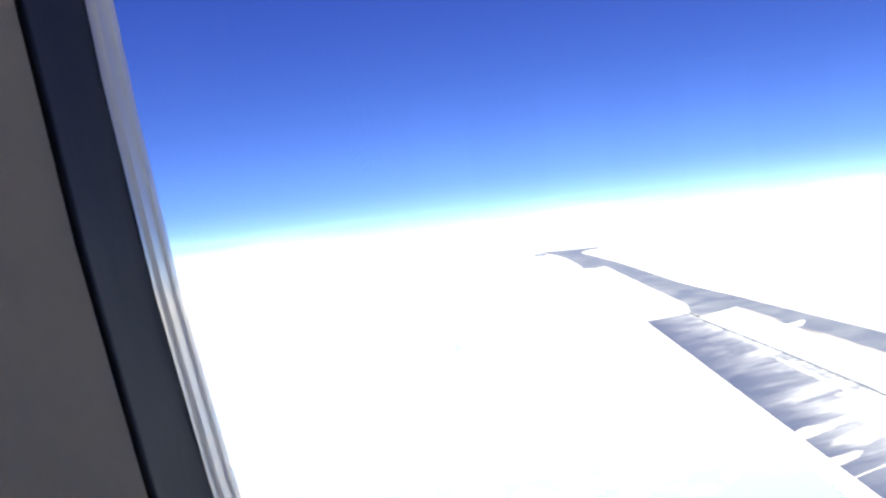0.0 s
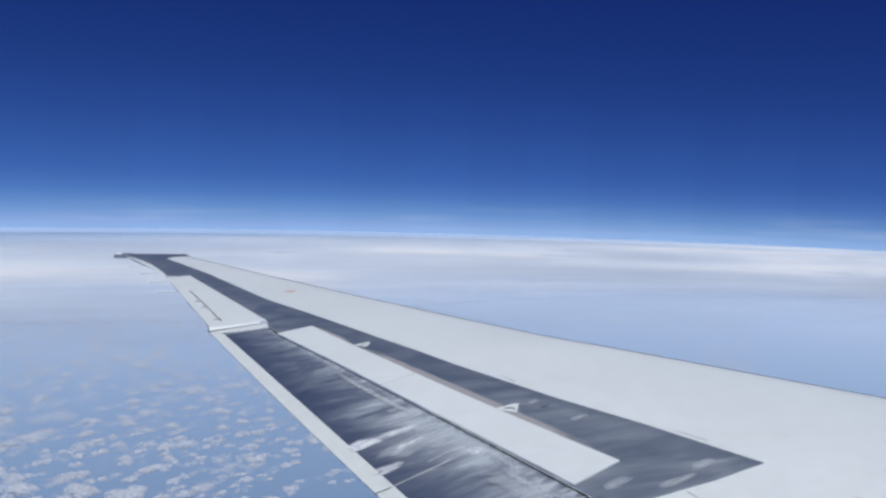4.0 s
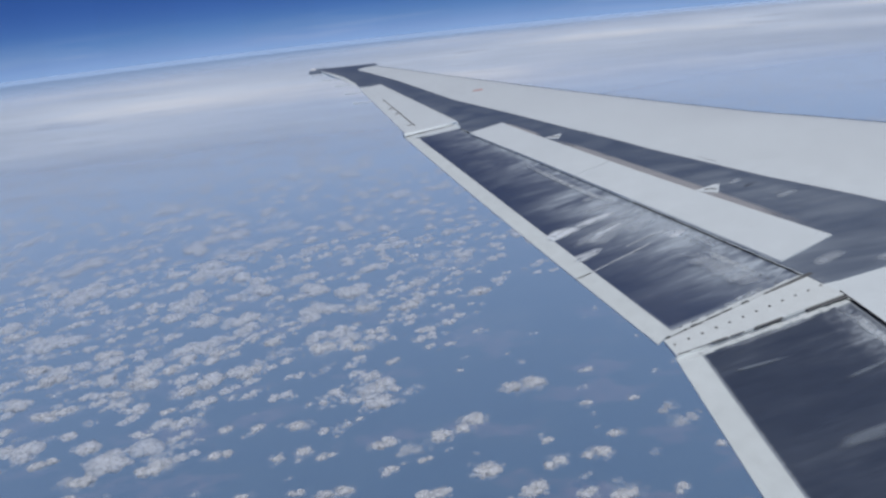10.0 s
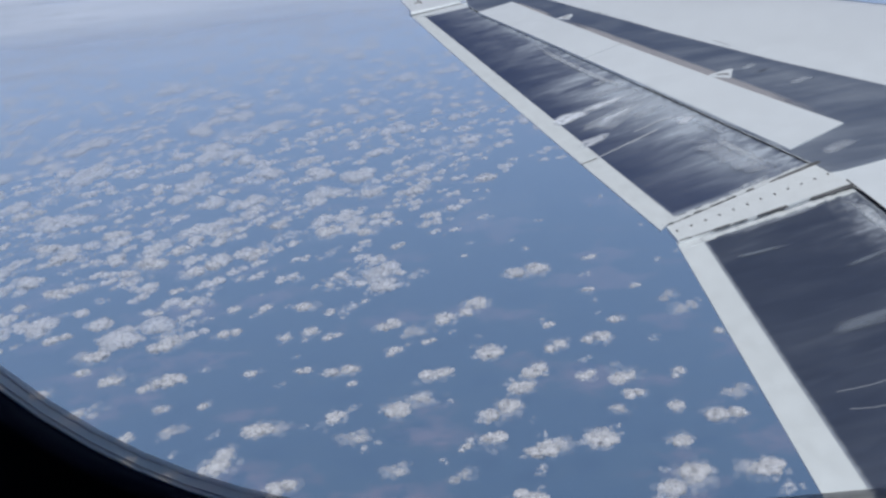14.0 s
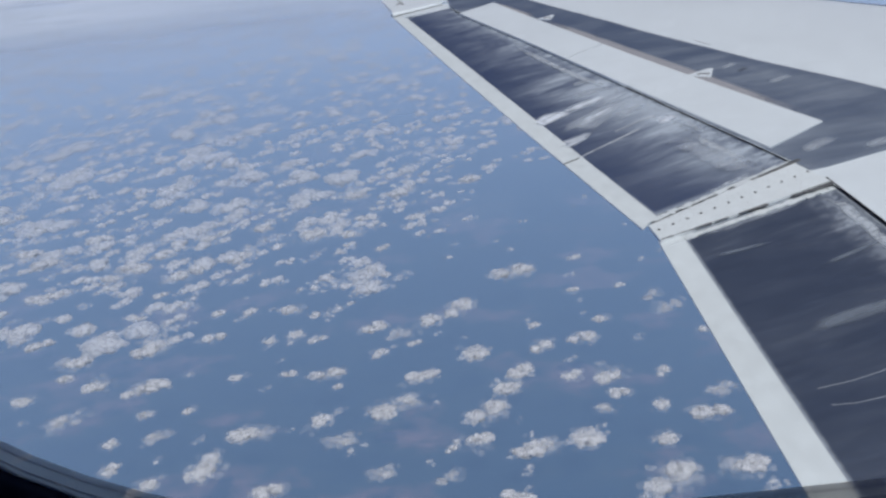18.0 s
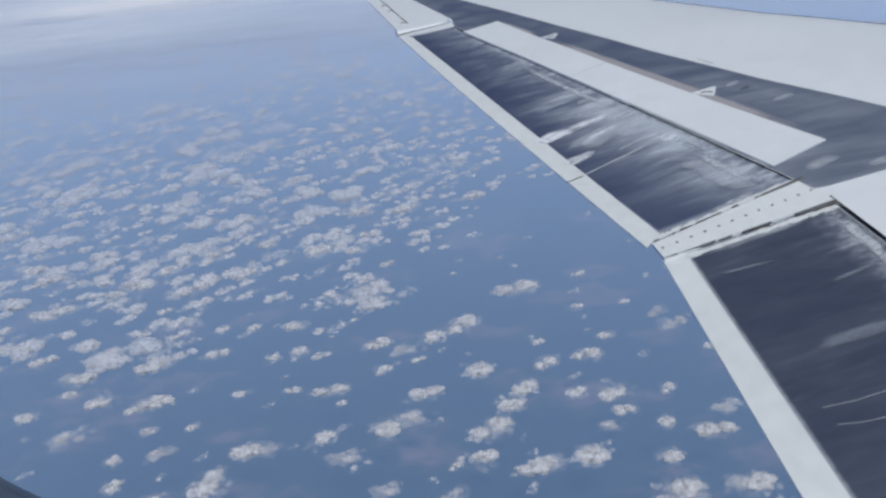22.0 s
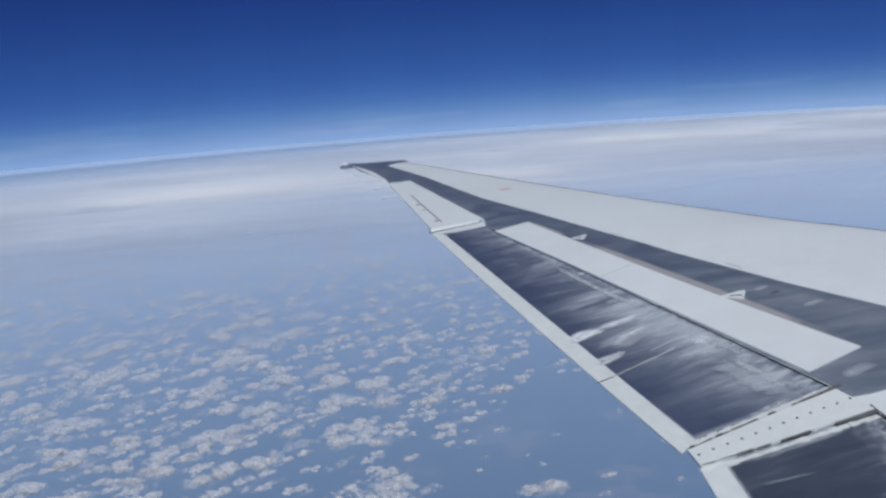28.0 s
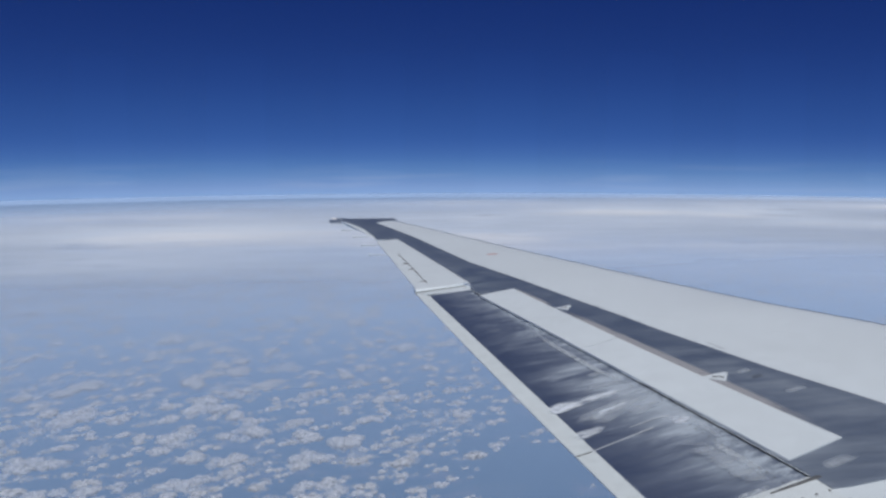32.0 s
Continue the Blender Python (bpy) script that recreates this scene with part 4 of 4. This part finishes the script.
stroke("scuff", [(1.33, 4.12), (1.43, 3.85), (1.52, 3.62), (1.57, 3.50)], 0.30, HAZY, flap, -0.0084, "pale oxide bloom")
stroke("scuff", [(1.42, 4.05), (1.50, 3.80), (1.585, 3.54)], 0.10, FLECK, flap, -0.0082, "flaking pale paint")
stroke("scuff", [(1.22, 3.36), (1.45, 3.46), (1.60, 3.52)], 0.05, FLECK, flap, -0.0081, "flaking pale paint")
part("joint_line", line_panel("joint_line", between((0.835, 4.010), (1.21, 4.212), 6), lambda t: 0.006 + 0.005 * t, -0.0078, SCUFF, 0.002), None, flap, "bright panel joint")
part("joint_line", line_panel("joint_line", [(1.09, 4.24), (1.237, 4.313), (1.333, 4.336)], lambda t: 0.004 + 0.007 * t, -0.0078, SCUFF, 0.002), None, flap, "bright panel joint")
part("joint_line", line_panel("joint_line", between((0.750, 3.972), (0.838, 4.006), 2), 0.006, -0.006, DARK, 0.002), None, flap, "dark joint in the trailing strip")
# scratches and stains on the inboard flap
for pts in ([(1.192, 2.078), (1.30, 2.082), (1.406, 2.099), (1.52, 2.125)], [(1.198, 1.998), (1.27, 1.988), (1.348, 1.990), (1.45, 2.004)]):
    part("scratch", line_panel("scratch", pts, 0.0032, -0.0095, SCRATCH, 0.001), None, flap_in, "pale scratch")
stroke("scuff", [(1.70, 3.21), (1.765, 3.10), (1.77, 2.95), (1.775, 2.72), (1.80, 2.40)], 0.09, FLECK, flap_in, -0.0085, "flaking pale paint")
stroke("scuff", [(1.10, 3.055), (1.40, 3.135), (1.70, 3.205)], 0.09, HAZY, flap_in, -0.0088, "pale worn edge")
for pts in ([(1.15, 2.90), (1.25, 2.908), (1.42, 2.925)], [(1.50, 2.705), (1.65, 2.75), (1.80, 2.80)]):
    stroke("scuff", pts, 0.026, FAINT, flap_in, -0.0087, "faint pale streak")
stroke("scuff", [(1.22, 2.36), (1.56, 2.40), (1.75, 2.43)], 0.09, FAINT, flap_in, -0.0090, "faint pale streak")
# broken dark gaps and ragged sealant along both sides of the bridging plate
for a, b_, off, pieces in (((0.982, 3.222), (1.768, 3.512), 0.0055, ((0.17, 0.21, 0.008), (0.27, 0.36, 0.006), (0.37, 0.44, 0.008), (0.51, 0.555, 0.016), (0.665, 0.70, 0.013), (0.71, 0.86, 0.021), (0.85, 1.0, 0.025))),
                           ((0.994, 3.076), (1.804, 3.254), 0.0055, ((0.0, 0.07, 0.008), (0.08, 0.19, 0.004), (0.19, 0.285, 0.013), (0.30, 0.38, 0.007), (0.44, 0.54, 0.012), (0.53, 0.61, 0.018), (0.75, 0.88, 0.020), (0.87, 1.0, 0.028)))):
    for t0, t1, w in pieces:
        p, q = [(lerp(a[0], b_[0], t), lerp(a[1], b_[1], t)) for t in (t0, t1)]
        part("gap", line_panel("gap", between(p, q, 3), (lambda k, w=w: w * (0.75 + 0.25 * k)), off, GAP, 0.003), None, plate, "dark broken gap")
rng = random.Random(4)
for a, b_, off in (((0.97, 3.250), (1.745, 3.532), 0.0030), ((1.01, 3.054), (1.80, 3.236), 0.0030)):
    t = 0.0
    while t < 0.97:
        w = rng.uniform(0.02, 0.06)
        p, q = [(lerp(a[0], b_[0], k), lerp(a[1], b_[1], k)) for k in (t, min(1.0, t + w))]
        part("sealant", line_panel("sealant", between(p, q, 2), rng.uniform(0.018, 0.042), off - 0.011, PLATE, 0.003), None, plate, "ragged pale sealant")
        t += w * rng.uniform(0.85, 1.1)
# pale and dark marks on the grey skin
for pts, w in (([(2.00, 4.44), (2.17, 4.50)], 0.10), ([(2.04, 3.50), (2.20, 3.55), (2.36, 3.58)], 0.12), ([(1.80, 3.57), (1.90, 3.62), (2.02, 3.68)], 0.10), ([(1.86, 4.78), (1.98, 4.84)], 0.07), ([(2.30, 3.62), (2.52, 3.70)], 0.10)):
    stroke("scuff", pts, w, HAZY, wing, 0.0062, "pale rubbed streak")
stroke("stain", [(1.90, 4.68), (2.02, 4.74)], 0.06, SOOT, wing, 0.0064, "dark oily stain")
# row of fasteners near the nose of the outboard flap
pin_bm = bmesh.new()
bmesh.ops.create_cone(pin_bm, cap_ends=True, segments=8, radius1=0.006, radius2=0.005, depth=0.002)
pin_me = bpy.data.meshes.new("fastener")
pin_bm.to_mesh(pin_me)
pin_bm.free()
pin_me.materials.append(GAP)
for i in range(15):
    t = i / 14
    x, y = lerp(1.605, 1.385, t), lerp(3.52, 4.25, t)
    pin = part("fastener", pin_me, None, flap)
    pin.location = (x, y, surf(x, y) - 0.0112)
# seams, scratches and the red mark on the white skin
for pts, w in (([(2.18, 3.431), (2.212, 3.241), (2.24, 2.95), (2.27, 2.2), (2.3, 1.2)], 0.006), ([(2.506, 4.119), (2.56, 4.01), (2.608, 3.910)], 0.007), ([(1.896, 5.392), (1.954, 5.220)], 0.007),
               ([(1.361, 6.553), (1.423, 6.408)], 0.007), ([(2.871, 3.120), (2.962, 3.000)], 0.007)):
    part("seam", line_panel("seam", pts, w * 0.8, 0.002, SEAM, 0.0018), None, wing, "thin grey seam")
part("red_mark", line_panel("red_mark", between((0.685, 9.064), (0.795, 9.096), 2), 0.034, 0.003, RED, 0.002), None, wing, "faded red stencil mark")

# leading edge slat
def slat():
    grid = []
    for y in spread(0.5, 12.25, 80):
        b = x_le(y) - (0.30 * ((y - 12.2) / 0.42) ** 2.5 if y > 12.2 else 0.0)
        a = along(AFT, y)
        c = b - a
        row = []
        for s in (0.962, 0.972, 0.98, 0.988, 0.994, 0.999):
            x = a + c * s
            nose = max(0.0, (s - 0.86) / 0.14)
            row.append((x, y, surf(x, y) + 0.005 - 0.030 * c * (1 - math.sqrt(max(0.0, 1 - nose * nose)))))
        grid.append(row)
    return skin_mesh("leading_edge_slat", grid, 0.004, SLAT)


part("leading_edge_slat", slat(), None, wing, "dull blue-grey metal leading edge")

# tip lamp
tip = part("tip_lamp", quad_panel("tip_lamp", (-1.46, 12.38), (-1.28, 12.40), (-1.22, 12.60), (-1.38, 12.60), 0.010, 0.05, GREY, 4, 4), None, wing, "grey tip lamp housing")
bm = bmesh.new()
bmesh.ops.create_uvsphere(bm, u_segments=16, v_segments=10, radius=0.035, matrix=Matrix.Translation((-1.40, 12.46, surf(-1.40, 12.46) + 0.012)) @ Matrix.Diagonal((1.4, 1.0, 0.7, 1)))
for f in bm.faces:
    f.smooth = True
part("lens", bm, LAMP, tip, "clear white lamp lens")
# static wicks along the outer trailing edge
for y in (9.45, 10.1, 10.75, 11.35, 11.95):
    x = along(AFT, y) if y > 10.39 else lerp(-0.09, -0.625, (y - 7.6) / 2.68)
    bm = bmesh.new()
    bmesh.ops.create_cone(bm, cap_ends=True, segments=8, radius1=0.008, radius2=0.004, depth=0.22, matrix=Matrix.Translation((x - 0.10, y, surf(x, y) - 0.012)) @ Matrix.Rotation(radians(90), 4, "Y"))
    part("static_wick", bm, PLATE, wing, "thin pale static wick")


# ---------------------------------------------------------------- clouds
def unit_ball(detail):
    bm = bmesh.new()
    bmesh.ops.create_icosphere(bm, subdivisions=detail, radius=1.0)
    bm.verts.index_update()
    data = np.array([v.co[:] for v in bm.verts]), np.array([[v.index for v in f.verts] for f in bm.faces])
    bm.free()
    return data


BALL, CRUDE_BALL = unit_ball(2), unit_ball(1)


def puff_places(seed, count, reach, ragged, sizes):
    """Places and sizes of the puffs of one cloud, about one metre wide: heaped over two to four lobes, thinned out by turbulence."""
    r = random.Random(seed)
    slope = r.uniform(0.15, 0.75)
    lobes = []
    for k in range(r.choice((2, 3, 3, 4))):
        x = r.uniform(-0.27, 0.27)
        lobes.append((x, x * slope + r.uniform(-0.16, 0.16), r.uniform(0.13, 0.25)))
    shift = Vector((seed * 3.7 % 40, seed * 1.3 % 40, 0))
    out = []
    while len(out) < count:
        lx, ly, lr = r.choice(lobes)
        d, a = r.random() ** 0.55 * reach, r.uniform(0, 2 * math.pi)
        p = Vector((lx + lr * d * math.cos(a), ly + lr * d * math.sin(a), 0))
        turb = noise.noise(p * 5.0 + shift) + 0.6 * noise.noise(p * 11.0 + shift)
        if turb < ragged - 0.25 * (1 - d) + 0.3 * r.random() - 0.15:
            continue
        p.z = lr * 0.55 * max(0.0, 1 - d * d) * r.random() + 0.02 * r.random()
        out.append((p, lerp(sizes[1], sizes[0], min(1.0, d)) * r.uniform(0.7, 1.3)))
    return out


def heap(seed, count, reach, ragged, sizes, ball):
    """The puffs of one cloud as vertices and faces."""
    base, tris = ball
    shift = Vector((seed * 1.7 % 30, seed * 2.9 % 30, 5))
    verts, faces = [], []
    for k, (p, size) in enumerate(puff_places(seed, count, reach, ragged, sizes)):
        for q in base:
            n = Vector(q)
            w = p + n * size
            w = p + n * size * (1 + 0.50 * noise.noise(w * 9 + shift) + 0.50 * noise.noise(w * 21 + shift))
            verts.append((w.x, w.y, max(w.z * 0.62, -0.02 + 0.3 * w.z)))
        faces.append(tris + k * len(base))
    return np.array(verts), np.concatenate(faces)


def heap_mesh(name, mat, *args):
    v, f = heap(*args)
    return mesh_of(name, v.tolist(), f.tolist(), mat, True)


SOLID = [(heap_mesh("cloud", CLOUD, 100 + k, 44, 0.85, -0.35, (0.06, 0.13), BALL), heap_mesh("wisp", WISP, 100 + k, 52, 1.5, -0.15, (0.06, 0.12), BALL), heap_mesh("fringe", THIN, 120 + k, 26, 1.7, 0.0, (0.09, 0.15), BALL)) for k in range(18)]
SHRED = [(heap_mesh("cloud", WISP, 140 + k, 34, 1.1, -0.25, (0.07, 0.12), BALL), heap_mesh("wisp", THIN, 140 + k, 44, 1.6, -0.2, (0.07, 0.12), BALL), heap_mesh("fringe", THIN, 160 + k, 20, 1.7, 0.0, (0.09, 0.15), BALL)) for k in range(10)]

# the clouds that can be told apart: x, y and width; a minus marks a ragged one
NEAREST = [(14, 142, 7.7), (49, 142, 12.2), (67, 144, 9.8), (-1, 152, -6.7), (-45, 153, 8.1), (-18, 155, -6.8), (51, 156, 6.9), (21, 158, 10.4), (-77, 159, 8.3),
           (35, 160, 9.8), (0, 161, 3.5), (7, 163, 7.8), (-63, 164, 9.6), (66, 165, 9.4), (-88, 167, 5.7), (-29, 169, -8.7), (42, 170, -5.9), (55, 170, 5.1),
           (73, 173, -7.4), (10, 174, 9.6), (-52, 176, 10.4), (-91, 177, 5.2), (46, 177, 6.0), (-35, 178, 7.5), (-19, 179, 9.1), (-77, 179, -7.5), (-8, 182, -9.2)]
NEARER = [(16, 183, 8.5), (60, 184, 4.7), (45, 185, 8.6), (35, 187, 5.5), (-84, 189, -6.3), (-106, 190, -9.4), (-71, 190, 4.4), (20, 190, 9.5), (-30, 193, 3.5),
          (-6, 194, 9.7), (-34, 200, 8.2), (-91, 201, 4.9), (77, 202, 4.2), (-45, 202, 5.0), (-60, 203, 5.3), (-125, 203, 7.4), (-86, 203, 9.9), (29, 203, 7.5),
          (11, 203, 9.2), (42, 205, 8.4), (-103, 207, 8.0), (-18, 208, 5.4), (-8, 212, 4.3), (-113, 212, 6.0), (51, 215, 6.1), (30, 215, 4.4), (71, 216, -8.8)]
FARTHER = [(-12, 218, -7.0), (-38, 220, 4.9), (-115, 221, 9.7), (-54, 221, 5.0), (-20, 223, 8.6), (-4, 224, 9.0), (-44, 224, 6.3), (-91, 225, 10.8), (-72, 227, 7.6),
           (69, 227, -7.3), (7, 230, 11.0), (45, 234, 4.7), (61, 234, 3.7), (-131, 235, 8.3), (-28, 241, 3.4), (-47, 241, 8.5), (-62, 243, 5.7), (-74, 244, 5.4),
           (-101, 246, 4.8), (27, 251, 11.8), (50, 257, 5.0), (-153, 261, 6.0), (-98, 262, 5.7), (6, 268, 3.1), (-147, 269, 9.3), (-137, 271, 9.3), (-91, 276, 12.7)]
FARTHEST = [(-122, 279, 8.5), (-18, 282, 6.0), (-115, 285, 14.1), (-72, 286, 8.7), (-31, 288, 4.8), (-103, 296, 10.0), (-29, 298, 10.1), (-151, 300, 13.5), (-47, 302, 12.5),
            (-5, 308, 8.1), (-87, 310, 9.8), (-166, 311, 11.6), (-70, 311, 9.3), (-25, 312, 9.8), (-141, 318, 13.0), (-28, 338, 12.5), (-10, 338, 12.0), (-39, 338, 5.5),
            (22, 345, 11.5), (-190, 353, 12.9)]
PLACED = [(x, y, abs(w), w < 0) for x, y, w in NEAREST + NEARER + FARTHER + FARTHEST]


def cover(x, y):
    """How thickly the fair-weather clouds stand over a spot."""
    field = 0.5 + 0.55 * noise.noise(Vector((x / 150, y / 190, 3.1))) + 0.25 * noise.noise(Vector((x / 52, y / 60, 8.7)))
    west = min(max((40 - x) / 150, -0.15), 0.85) * min(1.0, max(0.25, (y - 130) / 130))
    gap = math.exp(-((x - 75) / 95) ** 2 - ((y - 300) / 90) ** 2)
    low = max(0.0, 1 - (y - 130) / 90)
    return field + west - 0.8 * gap - 0.45 * low


def charted(x, y):
    """The stretch whose clouds are all placed one by one."""
    return y < 290 - 0.27 * x and -118 - 0.43 * (y - 161) < x < 110 and y > 138


crng = random.Random(11)
spots = list(PLACED)
tries = 0
while len(spots) < 5200 and tries < 60000:
    tries += 1
    y = 70 + 900 * crng.random() ** 1.15
    x = crng.uniform(-0.95, 0.75) * y
    thick = cover(x, y)
    if (charted(x, y) and not (x < -15 and y > 235 and crng.random() < 0.35) and not (x < -80 and y > 230 and crng.random() < 0.6)) or thick < 0.72 * crng.random():
        continue
    size = (5.5 + 13.0 * crng.random() ** 1.7 * min(1.0, 0.4 + thick * 0.6)) * min(1.0, 0.62 + 0.4 * thick) * (1.15 if x < -20 else 1.0) * min(1.5, max(1.0, y / 330))
    if any(abs(x - q[0]) < 0.36 * (size + q[2]) and abs(y - q[1]) < 0.30 * (size + q[2]) for q in spots):
        continue
    spots.append((x, y, size, crng.random() < 0.2))
    a = crng.uniform(0.1, 0.9)
    for k in range(crng.choice((0, 0, 1, 1, 2, 3))):       # smaller puffs trail off along the wind
        d = size * (0.45 + 0.38 * k) * (1 if k % 2 else -1)
        spots.append((x + d * math.cos(a) + crng.uniform(-1, 1), y + d * math.sin(a) + crng.uniform(-1, 1), size * crng.uniform(0.4, 0.75), True))
for _ in range(100):
    spots.append((crng.uniform(-120, 105), crng.uniform(140, 330), crng.uniform(2.0, 4.6), True))
spots = [(*q, i) for i, q in enumerate(spots)]
near = sorted(spots, key=lambda q: (q[4] >= len(PLACED), q[1]))[:290]
chosen = {q[4] for q in near}
for x, y, s, thin, i in near:
    body_me, wisp_me, fringe_me = SHRED[i % len(SHRED)] if thin else SOLID[i % len(SOLID)]
    c = tagged(new("cloud", body_me), "thin ragged shred of white cloud over hazy land" if thin else "small white fair-weather cumulus cloud over hazy land", "cloud", "fair-weather clouds")
    c.location = (x, y, -133.5 - (x * x + y * y) / (2 * EARTH))
    c.rotation_euler = (0, 0, crng.uniform(-0.35, 0.35) + (math.pi if crng.random() < 0.5 else 0))
    k = s * 1.34
    c.scale = (k, k * crng.uniform(0.75, 1.05), k * crng.uniform(0.6, 0.85))
    part("wisp", wisp_me, None, c, "thin ragged cloud edge")
    part("fringe", fringe_me, None, c, "faint misty fringe")


def joined_clouds(rest, ball, count, reach, ragged, sizes, mat, seed, solid):
    """Many clouds as one mesh."""
    verts, faces, total = [], [], 0
    shapes = [heap(300 + k, count, reach, ragged, sizes, ball) for k in range(14)]
    r = random.Random(seed)
    for x, y, s, thin, i in rest:
        a = r.uniform(-0.4, 0.4) + (math.pi if r.random() < 0.5 else 0)
        if thin and solid:
            continue
        v, f = shapes[i % 14]
        m = np.array([[math.cos(a), -math.sin(a), 0], [math.sin(a), math.cos(a), 0], [0, 0, 0.6]]) * s * 1.2
        verts.append(v @ m.T + np.array([x, y, -133.5 - (x * x + y * y) / (2 * EARTH)]))
        faces.append(f + total)
        total += len(v)
    v, f = np.concatenate(verts), np.concatenate(faces)
    return mesh_of("cloud_bodies", v.tolist(), f.tolist(), mat, True)


rest = [q for q in spots if q[4] not in chosen]
mid, far = [q for q in rest if q[1] < 430], [q for q in rest if q[1] >= 430]
field = thing("far_clouds", "field of small white cumulus clouds fading into haze", "clouds", kind="stuff", place=(0, 0, 0))
for group, ball in ((mid, BALL), (far, CRUDE_BALL)):
    part("cloud_bodies", joined_clouds(group, ball, 14, 0.95, -0.5, (0.10, 0.17), FAR_CLOUD, 5, True), None, field)
    part("cloud_wisps", joined_clouds(group, ball, 18, 1.5, -0.35, (0.09, 0.15), FAR_WISP, 5, False), None, field)
